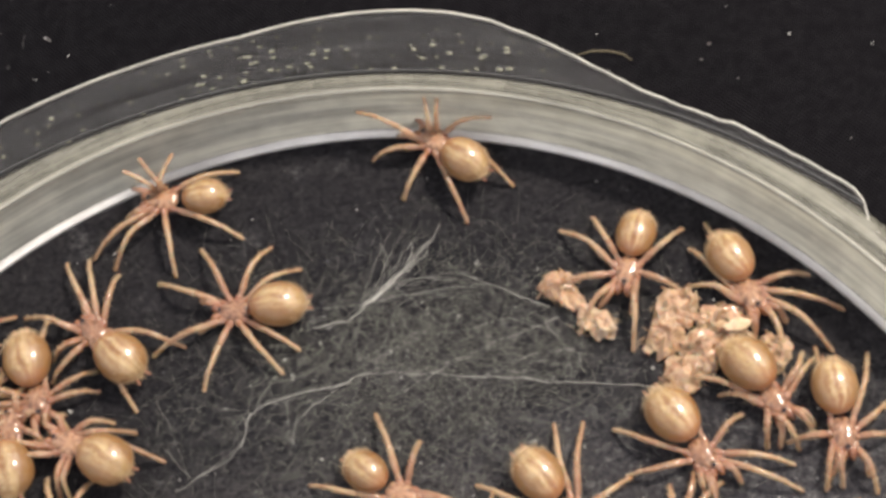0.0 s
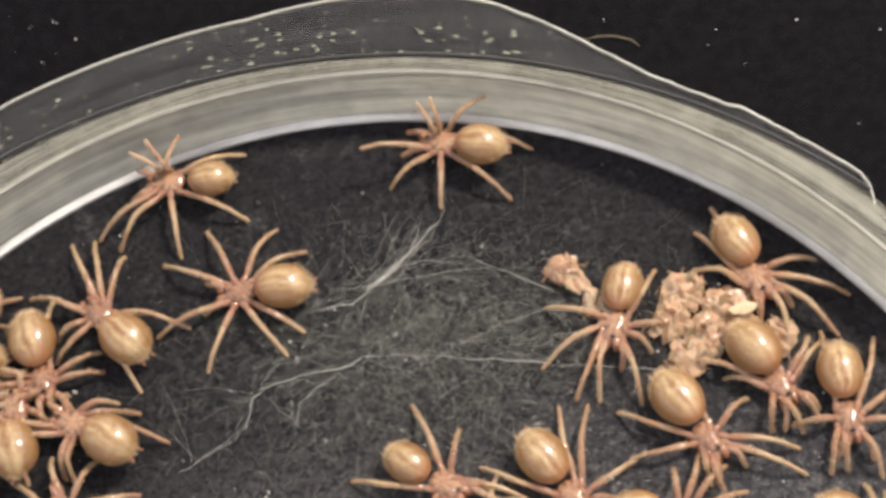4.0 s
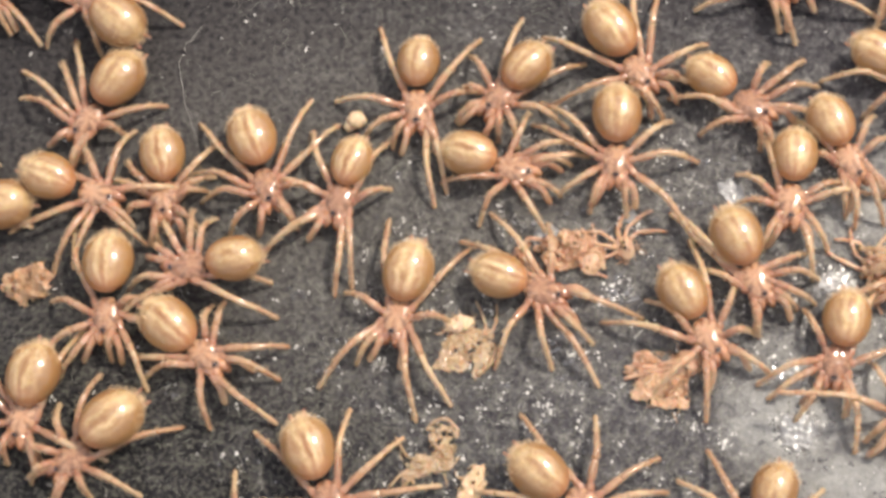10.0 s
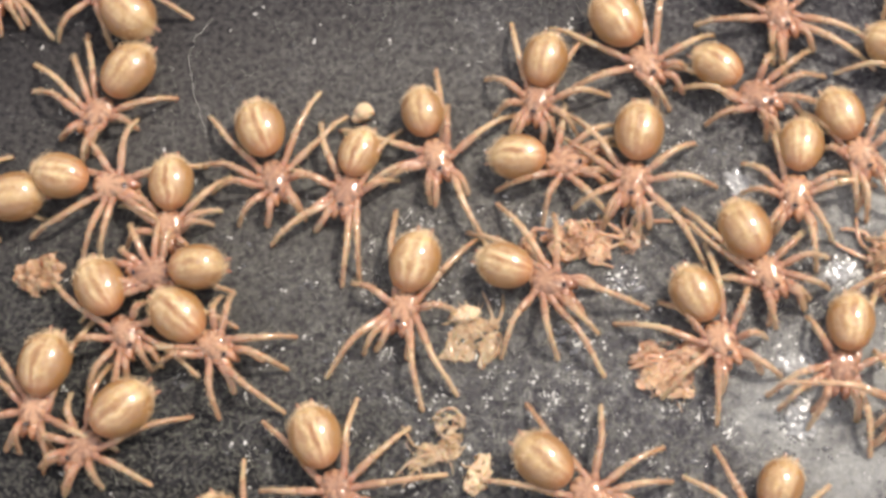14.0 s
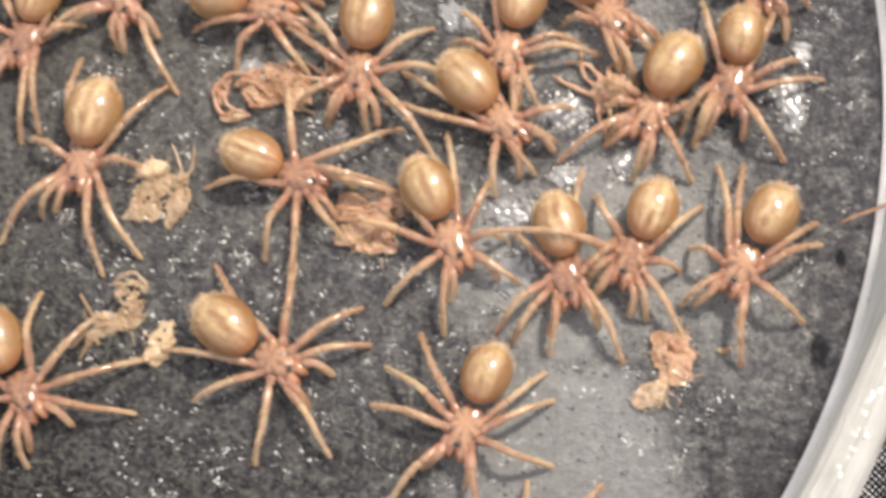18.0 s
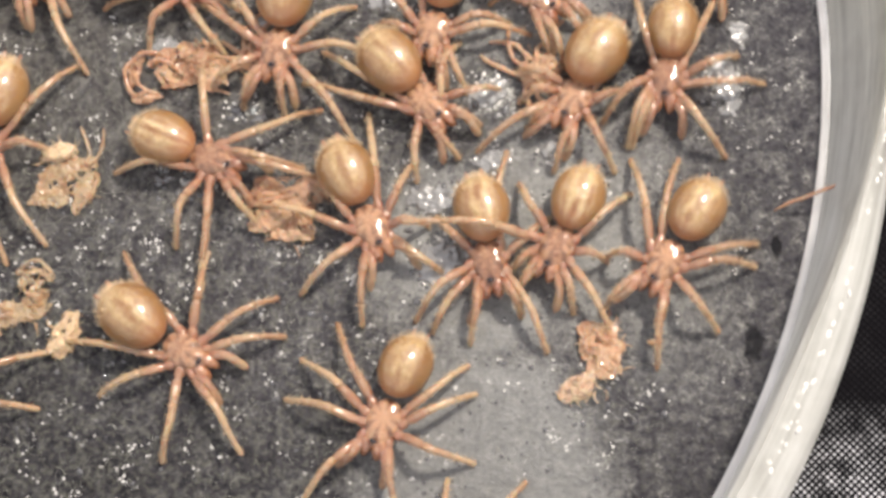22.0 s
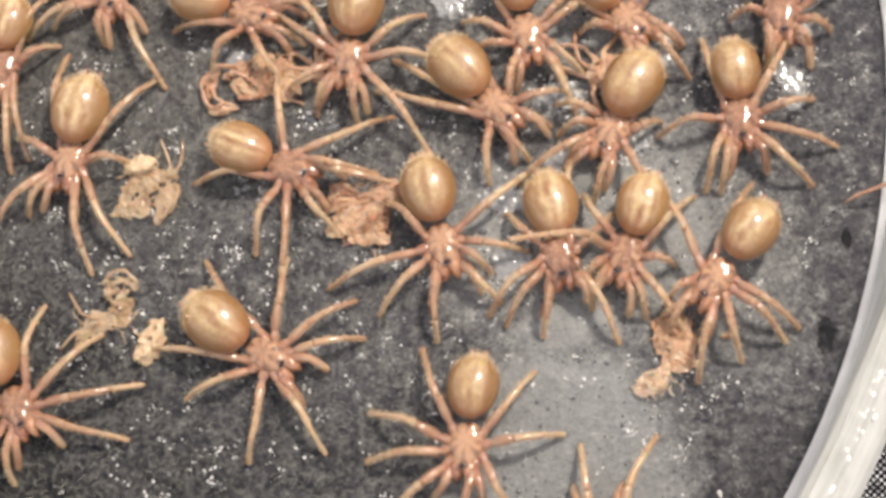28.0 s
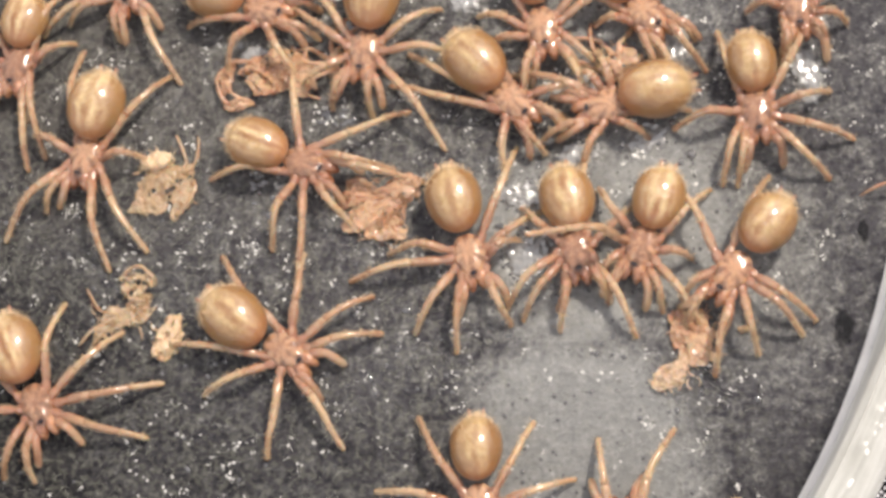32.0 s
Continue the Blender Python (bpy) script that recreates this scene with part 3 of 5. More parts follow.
def leg_mesh(reach, style):
    """A leg from its hip at the origin along +x to a foot 1 mm lower, its knee raised; style varies the bend."""
    key = (round(reach * 5), style)
    if key not in LEGS:
        d = key[0] / 5
        h = (0.5, 0.68, 0.34)[style] * (1.15 if d < 4.2 else 1.0)
        side = (0.16, -0.14, 0.03)[style] * min(1.0, d / 5)
        marks = [(-0.06, 0.0, -0.04, 0.28), (0.03, 0, 0.04, 0.42), (0.09, 0.01, 0.13, 0.37), (0.12, 0.02, 0.18, 0.25), (0.16, 0.06, 0.28, 0.34), (0.24, 0.30, 0.56, 0.37),
                 (0.34, 0.62, 0.84, 0.33), (0.405, 0.81, 0.965, 0.28), (0.398, 0.8, 0.957, 0.277), (0.43, 0.9, 1.0, 0.305), (0.50, 1.0, 0.99, 0.30), (0.535, 1.0, 0.95, 0.28),
                 (0.56, 1.0, 0.90, 0.29), (0.64, 0.88, 0.66, 0.295), (0.72, 0.65, 0.34, 0.26), (0.762, 0.5, 0.155, 0.238), (0.755, 0.51, 0.17, 0.233), (0.785, 0.45, 0.06, 0.245), (0.86, 0.28, -0.28, 0.245),
                 (0.905, 0.16, -0.48, 0.225), (0.93, 0.1, -0.58, 0.24), (0.985, 0.02, -0.80, 0.235), (1.005, 0, -0.87, 0.19), (1.016, 0, -0.90, 0.09)]
        pts, rad = [], []
        rnd = random.Random(key[0] * 7 + style)
        kink = rnd.choice((-1, 1)) * rnd.uniform(0.3, 1.0) * 0.045 * d
        for u, s, z, r in marks:
            pts.append((u * d, s * side * 0.3 + kink * s, z * h if z > 0 else z))
            rad.append(r * (0.67 if u < 0.5 else 0.61) * rnd.uniform(0.94, 1.06))
        bristles = []
        for _ in range(190):
            i = rnd.randrange(3, len(pts) - 3)
            p = Vector(pts[i]).lerp(Vector(pts[i + 1]), rnd.random())
            a = rnd.uniform(0, 2 * math.pi)
            out = Vector((0.45, math.cos(a), math.sin(a))).normalized()
            bristles.append(tube([p + out * rad[i] * 0.8, p + out * (rad[i] + rnd.uniform(0.06, 0.2))], [0.007, 0.004], 3))
        BRISTLES[key] = mesh_of("bristles", *joined(bristles), HAIR, False)
        LEGS[key] = [mesh_of(n, *tube(pts[i:j], rad[i:j], 12), LEG) for n, i, j in (("leg", 0, 8), ("shin", 8, 16), ("foot", 16, len(pts)))]
    return LEGS[key], BRISTLES[key]


def palp_mesh():
    pts = [(0, 0, 0), (0.3, 0.05, 0.2), (0.75, 0.15, 0.35), (0.95, 0.18, 0.3), (1.3, 0.12, -0.05), (1.7, 0.0, -0.5), (1.85, -0.03, -0.68)]
    return mesh_of("palp", *tube(pts, [0.22, 0.26, 0.25, 0.21, 0.23, 0.22, 0.12], 10), LEG)


PALP = palp_mesh()
SPIDERS = {}
RAISED = {('c7', 6): -20}
AT_WALL = "tan spiderling with front legs against the dish wall"
SAID = {"a1": AT_WALL, "a2": AT_WALL}
HIP = ((0.75, 0.72), (0.3, 0.95), (-0.2, 0.98), (-0.65, 0.80))


def hip_pose(i, azimuth):
    """The pose of leg i (0 to 3 one side, 4 to 7 the other), its foot towards the azimuth seen from the body's middle."""
    x, y = HIP[i % 4]
    return Vector((x * 0.84 * MM, (y if i < 4 else -y) * 0.76 * MM, 0.98 * MM)), azimuth


def leg_pose(i, azimuth, reach):
    hip = hip_pose(i, azimuth)[0]
    a = radians(azimuth)
    foot = Vector((reach * MM * math.cos(a), reach * MM * math.sin(a), 0))
    d = foot - Vector((hip.x, hip.y, 0))
    return hip, math.atan2(d.y, d.x), d.length / MM


def spider(key, x, y, lift, heading, gap, width, left, right):
    """A spiderling, its carapace over (x, y), the abdomen gap behind it, width across the abdomen, and (azimuth, reach) of each foot."""
    s = new("spider")
    said = "pale tan spiderling with striped round abdomen on the dish floor"
    if key in SAID:
        said = SAID[key]
    elif lift >= 0.4:
        said = "pale tan spiderling with striped abdomen climbing over its neighbours"
    elif y > 12:
        said = "pale tan spiderling with striped abdomen on silk-dusted dark floor"
    elif y < -4:
        said = "pale tan spiderling with striped abdomen on wet speckled floor"
    s.matrix_basis = pose(x * MM, y * MM, lift * MM, 0, 0, heading)
    tagged(s, said, "spider", group="spiderlings in the dish")
    k = width / 3.0
    part("carapace", CAR, s, pose(0, 0, 1.12 * MM), "reddish glossy carapace")
    part("sternum", STERN, s, pose(0, 0, 0.72 * MM))
    for sy in (1, -1):
        part("chelicera", CHEL, s, pose(1.22 * MM, sy * 0.31 * MM, 0.98 * MM, 0, 18, sy * 3))
    part("eye_mound", EYES, s, pose(0.98 * MM, 0, 1.60 * MM), "dark eye spot")
    rnd = random.Random(key)
    abd = part("abdomen", ABD, s, Matrix.Translation((-gap * MM, 0, (1.12 * k + 0.38) * MM)) @ pose(0, 0, 0, 0, -6 + rnd.uniform(-4, 4), rnd.uniform(-6, 6)) @ Matrix.Diagonal((k, k, k, 1)), "tan abdomen with brown stripes")
    part("hair_tuft", TUFT, abd)
    for sy in (1, -1):
        part("spinneret", SPIN, abd, pose(-1.7 * MM, sy * 0.34 * MM, 0.0, 0, 0, -sy * 10))
        part("palp", PALP, s, pose(1.02 * MM, sy * 0.55 * MM, 0.9 * MM, 0, 0, sy * rnd.uniform(8, 30)))
    legs = []
    for i, (az, reach) in enumerate(left + right):
        hip, turn, length = leg_pose(i, az, reach)
        style = rnd.randrange(3)
        tilt = math.degrees(math.atan2(lift * 0.9, max(length, 1)))
        a = radians(heading) + turn
        c, sn = math.cos(radians(heading)), math.sin(radians(heading))
        hx, hy = x + (hip.x * c - hip.y * sn) / MM, y + (hip.x * sn + hip.y * c) / MM
        if math.hypot(hx + length * math.cos(a), hy + length * math.sin(a)) > 44.6:
            # this foot stands on the dish wall, not on the floor
            b = hx * math.cos(a) + hy * math.sin(a)
            reachable = -b + math.sqrt(max(0.01, b * b - hx * hx - hy * hy + 44.75 ** 2))
            up = min(2.6, (length - reachable) / 0.5) + 0.5
            length = max(1.8, math.hypot(max(reachable, 0.3), up))
            tilt = -math.degrees(math.atan2(up, max(reachable, 0.3)))
        if (key, i) in RAISED:
            # this leg is held over a neighbour's back
            tilt, style = RAISED[(key, i)], 1
        limb, hairs = leg_mesh(max(length, 1.6), style)
        ob = part("leg", limb[0], s, pose(hip.x, hip.y, hip.z, 0, tilt, math.degrees(turn)))
        part("shin", limb[1], ob)
        part("foot", limb[2], ob)
        part("bristles", hairs, ob)
        legs.append((ob, reach, tilt, turn))
    SPIDERS[key] = (s, lift, legs)
    return s


spider('a1', -13.23, 41.31, 0.6, 166, 3.2, 2.72,
       [(38, 6.6), (55, 6.2), (102, 5.7), (156, 6.5)],
       [(-20, 3.4), (-56, 4.6), (-110, 3.1), (-151, 6.0)])
spider('a2', 7.33, 42.94, 0.6, 136, 2.95, 3.08,
       [(24, 6.4), (48, 4.9), (100, 4.7), (151, 6.5)],
       [(-37, 5.1), (-64, 4.3), (-131, 4.7), (-170, 6.6)])
spider('a3', -7.62, 31.29, 0, 179, 3.18, 3.28,
       [(23, 6.6), (67, 6.0), (125, 5.7), (146, 5.3)],
       [(-27, 6.6), (-63, 6.1), (-115, 5.7), (-145, 5.6)])
spider('a4', -17.84, 30.77, 0, 133, 3.2, 3.4,
       [(27, 5.9), (74, 3.5), (93, 4.5), (164, 6.6)],
       [(-20, 6.6), (-35, 6.2), (-60, 5.0), (-146, 6.6)])
spider('a5', -21.61, 25.97, 0, -76, 3.01, 3.4,
       [(5, 2.6), (84, 4.2), (105, 4.4), (165, 6.6)],
       [(-82, 5.2), (-91, 4.8), (-102, 5.2), (-122, 4.7)])
spider('a6', -19.16, 22.45, 0.5, 152, 3.2, 3.4,
       [(17, 6.6), (43, 4.7), (107, 3.8), (118, 4.0)],
       [(-45, 2.8), (-122, 3.4), (-142, 4.5), (-165, 6.6)])
spider('a7', -23.55, 24.25, 0, 97, 3.2, 3.4,
       [(48, 4.1), (61, 4.0), (132, 3.7), (150, 5.7)],
       [(-20, 3.3), (-73, 2.6), (-126, 3.2), (-176, 5.6)])
spider('a8', -19.25, 16.16, 0.4, 142, 3.2, 3.28,
       [(4, 5.1), (27, 6.3), (89, 4.2), (146, 3.9)],
       [(-31, 4.8), (-74, 4.4), (-127, 4.9), (-155, 6.6)])
spider('a9', -25.98, 16.3, 0, -66, 2.56, 3.4,
       [(12, 2.8), (27, 5.0), (77, 4.9), (152, 3.2)],
       [(-30, 4.3), (-98, 3.4), (-129, 4.5), (-158, 6.0)])
spider('a11', -29.07, 29.9, 0, -145, 2.65, 3.4,
       [(33, 2.6), (112, 2.9), (158, 4.1), (176, 5.9)],
       [(-32, 3.2), (-74, 4.0), (-103, 4.0), (-139, 4.5)])
spider('a12', -28.52, 26.39, 0, -157, 2.5, 3.34,
       [(80, 2.8), (129, 3.5), (132, 2.6), (161, 5.0)],
       [(-17, 2.6), (-49, 3.5), (-86, 3.5), (-167, 4.4)])
spider('a13', 20.06, 31.27, 0, -109, 2.69, 2.83,
       [(17, 5.6), (20, 2.6), (85, 3.9), (146, 5.4)],
       [(-25, 5.4), (-69, 6.0), (-114, 6.0), (-139, 5.3)])
spider('a14', 28.14, 28.63, 0, -70, 2.85, 3.1,
       [(0, 5.0), (29, 6.5), (57, 6.4), (88, 4.6)],
       [(-20, 2.8), (-129, 4.3), (-160, 5.6), (-180, 6.6)])
spider('a15', 28.57, 20.94, 0, -62, 2.83, 3.4,
       [(18, 3.3), (105, 4.6), (116, 4.4), (165, 6.0)],
       [(-7, 3.5), (-44, 3.1), (-135, 3.7), (-142, 6.4)])
spider('a16', 32.62, 18.22, 0, -88, 3.09, 3.07,
       [(21, 4.1), (85, 3.1), (120, 3.9), (153, 6.3)],
       [(-11, 3.2), (-27, 3.7), (-93, 3.6), (-176, 6.5)])
spider('a17', 23.49, 17.68, 0, -59, 3.2, 3.39,
       [(35, 6.6), (50, 6.0), (102, 4.2), (163, 6.6)],
       [(-20, 3.9), (-33, 2.9), (-113, 5.1), (-146, 6.2)])
spider('a18', 14.45, 14.53, 0, -57, 3.2, 3.2,
       [(53, 3.1), (86, 4.9), (134, 6.6), (151, 6.6)],
       [(-3, 3.2), (-14, 2.8), (-103, 5.6), (-148, 6.6)])
spider('a19', 3.62, 16.79, 0, -38, 2.9, 2.72,
       [(11, 6.3), (20, 5.7), (110, 4.2), (143, 6.4)],
       [(-33, 2.9), (-64, 3.8), (-99, 5.4), (-156, 6.6)])
spider('a20', 21.49, 12.68, 0, -11, 3.01, 2.68,
       [(31, 4.4), (59, 4.5), (83, 5.0), (107, 3.6)],
       [(-40, 2.6), (-116, 3.5), (-152, 5.0), (-165, 6.1)])
spider('a22', 33.26, 10.48, 0, -35, 2.5, 2.82,
       [(2, 2.9), (48, 3.0), (105, 3.1), (129, 3.7)],
       [(-42, 3.2), (-80, 3.0), (-108, 3.7), (-147, 5.4)])
spider('a23', 8.51, 11.09, 0, -129, 2.5, 2.87,
       [(40, 2.6), (62, 3.4), (109, 4.5), (157, 5.9)],
       [(-24, 2.9), (-64, 2.8), (-108, 3.7), (-152, 5.9)])
spider('b1', -6.33, 3.38, 0, -71, 3.2, 3.12,
       [(20, 3.2), (74, 3.0), (119, 6.1), (141, 6.6)],
       [(-57, 3.6), (-99, 4.3), (-120, 5.4), (-152, 6.6)])
spider('b2', -1.75, 2.51, 0, -105, 2.54, 2.61,
       [(15, 5.7), (26, 5.4), (126, 3.2), (161, 5.5)],
       [(-40, 5.6), (-42, 5.3), (-96, 4.8), (-142, 5.5)])
spider('b3', 8.83, 4.79, 0, -17, 2.79, 2.84,
       [(28, 3.7), (32, 4.8), (44, 4.6), (95, 4.3)],
       [(-8, 3.2), (-44, 4.2), (-104, 3.9), (-155, 4.6)])
spider('b4', 15, 5.26, 0.3, -91, 2.91, 3.06,
       [(14, 3.3), (48, 6.6), (97, 5.2), (134, 4.9)],
       [(-26, 3.3), (-61, 3.9), (-118, 6.0), (-132, 6.5)])
spider('b5', 25.43, 2.97, 0, -95, 2.86, 2.79,
       [(21, 4.8), (45, 3.5), (106, 4.9), (116, 4.0)],
       [(-25, 4.1), (-88, 3.1), (-119, 3.7), (-158, 4.9)])
spider('b6', 29.01, 5.65, 0, -65, 2.65, 2.8,
       [(3, 4.3), (21, 2.9), (98, 3.1), (129, 3.9)],
       [(-21, 4.0), (-29, 3.4), (-128, 2.6), (-159, 4.5)])
spider('b7', 23.32, -1.99, 0, -66, 2.82, 3.07,
       [(36, 2.9), (49, 3.7), (73, 3.8), (100, 3.6)],
       [(-20, 3.2), (-128, 3.5), (-156, 6.6), (-158, 6.6)])
spider('b8', 2.2, -4.74, 0, -102, 2.76, 3.1,
       [(25, 6.2), (46, 6.1), (102, 3.3), (150, 6.6)],
       [(-29, 3.7), (-35, 6.2), (-105, 3.8), (-160, 6.6)])
spider('b9', 10.83, -2.93, 0, -18, 2.69, 2.81,
       [(6, 6.0), (106, 4.7), (141, 6.2), (165, 6.0)],
       [(-26, 4.1), (-40, 6.4), (-64, 4.5), (-103, 5.3)])
spider('b10', 20.52, -5.47, 0, -60, 2.99, 2.88,
       [(33, 4.1), (71, 2.8), (126, 4.3), (159, 6.3)],
       [(-31, 4.9), (-74, 4.7), (-129, 6.2), (-154, 4.3)])
spider('b11', 32.71, -2.14, 0, -116, 2.54, 3.05,
       [(11, 3.6), (56, 4.1), (131, 2.7), (165, 4.3)],
       [(-36, 2.6), (-37, 5.5), (-67, 2.7), (-97, 3.4)])
spider('b12', -19.77, -11.63, 0, -100, 2.71, 3.22,
       [(38, 2.6), (78, 5.5), (165, 6.5), (166, 4.1)],
       [(-9, 2.6), (-69, 3.1), (-115, 3.8), (-129, 5.2)])
spider('b13', -16.47, -13.82, 0, -134, 3.2, 3.32,
       [(23, 2.9), (73, 2.6), (109, 4.5), (154, 6.6)],
       [(-17, 3.0), (-57, 3.3), (-113, 3.7), (-145, 5.3)])
spider('b14', -9.14, -7.42, 0, -38, 2.83, 3.14,
       [(24, 4.6), (49, 4.9), (117, 3.7), (129, 3.5)],
       [(-2, 5.9), (-45, 4.2), (-124, 3.8), (-141, 4.7)])
spider('b15', -15.44, -5.12, 0, -88, 3.2, 3.15,
       [(7, 2.6), (31, 5.1), (75, 4.6), (120, 2.6)],
       [(-38, 4.6), (-62, 4.4), (-108, 3.9), (-155, 6.6)])
spider('b16', -10.56, -2.1, 0.6, -170, 2.87, 2.83,
       [(5, 4.2), (24, 5.5), (144, 6.1), (165, 5.0)],
       [(-45, 3.2), (-66, 4.4), (-95, 4.3), (-117, 3.9)])
spider('b17', -16.79, 2.53, 0.4, -18, 3.19, 2.95,
       [(26, 6.0), (90, 5.2), (132, 4.3), (171, 5.9)],
       [(-24, 4.3), (-89, 4.8), (-100, 5.6), (-141, 6.3)])
spider('b18', -12.67, 2.55, 0, -84, 2.67, 2.87,
       [(46, 2.6), (101, 2.6), (115, 3.3), (137, 5.0)],
       [(-9, 2.8), (-69, 3.0), (-115, 3.9), (-139, 4.0)])
spider('b19', -25.93, 1.42, 0, -175, 3.2, 3.2,
       [(20, 3.7), (52, 2.8), (129, 3.1), (167, 4.9)],
       [(-36, 4.3), (-92, 3.4), (-126, 4.0), (-158, 5.0)])
spider('b20', -18.15, 7.6, 0, -124, 3.2, 3.22,
       [(20, 3.5), (29, 2.6), (108, 2.6), (141, 5.1)],
       [(-77, 5.3), (-93, 6.4), (-117, 5.2), (-130, 6.2)])
spider('c3', 13.53, -15.44, 0, -33, 3.11, 3.06,
       [(45, 4.8), (68, 5.1), (117, 5.4), (159, 6.6)],
       [(-26, 5.7), (-68, 5.3), (-123, 5.0), (-153, 6.5)])
spider('c4', 23.05, -16.94, 0, -111, 2.86, 2.61,
       [(31, 4.3), (89, 4.7), (131, 4.7), (148, 5.0)],
       [(-24, 5.7), (-83, 5.2), (-106, 5.3), (-132, 5.7)])
spider('c6', 27.75, -6.83, 0, -104, 2.64, 2.82,
       [(24, 3.0), (26, 5.2), (123, 3.9), (165, 6.1)],
       [(-21, 3.9), (-48, 4.3), (-61, 4.5), (-141, 3.8)])
spider('c7', 31.63, -9.96, 0, -115, 2.6, 2.66,
       [(39, 3.3), (58, 4.7), (102, 2.6), (153, 4.7)],
       [(-20, 2.6), (-37, 2.6), (-73, 7.4), (-128, 4.0)])
spider('c8', 37.15, -10.52, 0.3, -120, 2.95, 2.68,
       [(29, 5.1), (79, 4.2), (139, 4.4), (153, 4.8)],
       [(-29, 3.7), (-84, 2.9), (-140, 5.7), (-153, 5.8)])
spider('c9', 36.89, -0.63, 0, -101, 2.5, 2.6,
       [(44, 4.9), (106, 4.9), (125, 3.9), (163, 5.6)],
       [(-20, 3.8), (-20, 3.9), (-37, 3.7), (-153, 5.2)])
spider('c14', -1.03, -15.71, 0, -64, 3.2, 3.12,
       [(48, 5.8), (75, 6.3), (109, 5.5), (147, 5.6)],
       [(-30, 3.8), (-54, 4.1), (-114, 4.7), (-155, 6.3)])
spider('c15', -6.1, -20.54, 0, -60, 2.69, 3.17,
       [(33, 3.4), (51, 3.6), (100, 3.8), (157, 6.6)],
       [(-1, 2.9), (-60, 3.1), (-108, 3.9), (-150, 6.6)])
spider('c16', 40.71, 5.55, 0, -105, 2.63, 2.61,
       [(34, 2.6), (75, 2.6), (116, 3.4), (140, 4.5)],
       [(-19, 2.9), (-20, 2.9), (-97, 2.6), (-163, 3.9)])
spider('c20', 26.97, -25.98, 0, 84, 2.5, 2.6,
       [(12, 4.8), (77, 3.9), (122, 4.2), (151, 4.7)],
       [(-29, 5.6), (-76, 5.7), (-121, 4.9), (-153, 4.8)])


# ---- shed skins ----


def used(verts, faces):
    """Only the vertices that the faces need."""
    order = {}
    for q in faces:
        for i in q:
            order.setdefault(i, len(order))
    return [verts[i] for i in order], [tuple(order[i] for i in q) for q in faces]


def shed_root(x, y, seed, label):
    s = new("shed_skin")
    s.matrix_basis = pose(x * MM, y * MM, 0, 0, 0, 0)
    return tagged(s, label, "shed skin", group="shed skins in the dish")


def shell(s, dx, dy, rx, ry, rz, turn, seed, material, hole=0.42, crease=0.16):
    """A crumpled, creased and torn empty shell resting on the floor."""
    off = Vector((seed * 3.1, seed * 1.7, seed * 0.9))

    def crumple(px, py, pz):
        p = Vector((px, py, pz))
        q = p + Vector((noise.noise(p * 2 + off), noise.noise(p * 2 - off), 0)) * 0.35
        k = 0.85 + noise.noise(q * 1.2 + off) * 0.5 + (0.5 - abs(noise.noise(q * 1.7 + off)) * 1.6) * 0.34 - abs(noise.noise(q * 3.4 + off)) * crease
        return px * k, py * k, max(pz * k, -0.75)

    v, f = ball(rx, ry, rz, crumple, 44, 64)

    def kept(q):
        p = Vector(v[q[0]])
        torn = abs(noise.noise(p * 2.1 + off)) + 0.5 * abs(noise.noise(p * 4.7 - off))
        return torn < hole or (p.z < -0.2 * rz and torn < hole * 1.5)

    f = [q for q in f if kept(q)]
    v, f = used(v, f)
    part("shell", mesh_of("shed_shell", v, f, material), s, pose(dx * MM, dy * MM, rz * 0.72 * MM, 0, 0, turn))


def shed_legs(s, count, aim, spread, length, radius, bend, seed, material, dx=0.0, dy=0.0):
    """Empty legs lying in a fan round the aim, bent at their joints."""
    rnd = random.Random(seed)
    for i in range(count):
        a = radians(aim + spread * ((i + 0.5) / count - 0.5) + rnd.uniform(-6, 6))
        p = Vector((dx, dy, 0)) + Vector((math.cos(a), math.sin(a), 0)) * 0.3
        pts, rad, z = [], [], rnd.uniform(0.15, 0.55)
        joint, turn = rnd.randrange(2, 5), rnd.choice((-1, 1)) * bend
        for k in range(9):
            pts.append((p.x, p.y, radius + z * (1 - k / 10) * (0.6 + 0.4 * math.sin(k * 1.1 + i))))
            rad.append(radius * (0.8, 1.1, 1.0, 0.75, 1.0, 0.95, 0.7, 0.85, 0.5)[k] * rnd.uniform(0.85, 1.15))
            a += turn * (1.0 if k == joint else 0.12) + rnd.uniform(-0.12, 0.12)
            p = p + Vector((math.cos(a), math.sin(a), 0)) * length / 8 * rnd.uniform(0.9, 1.1)
        part("shed_leg", mesh_of("shed_leg", *tube(pts, rad, 7), material), s)


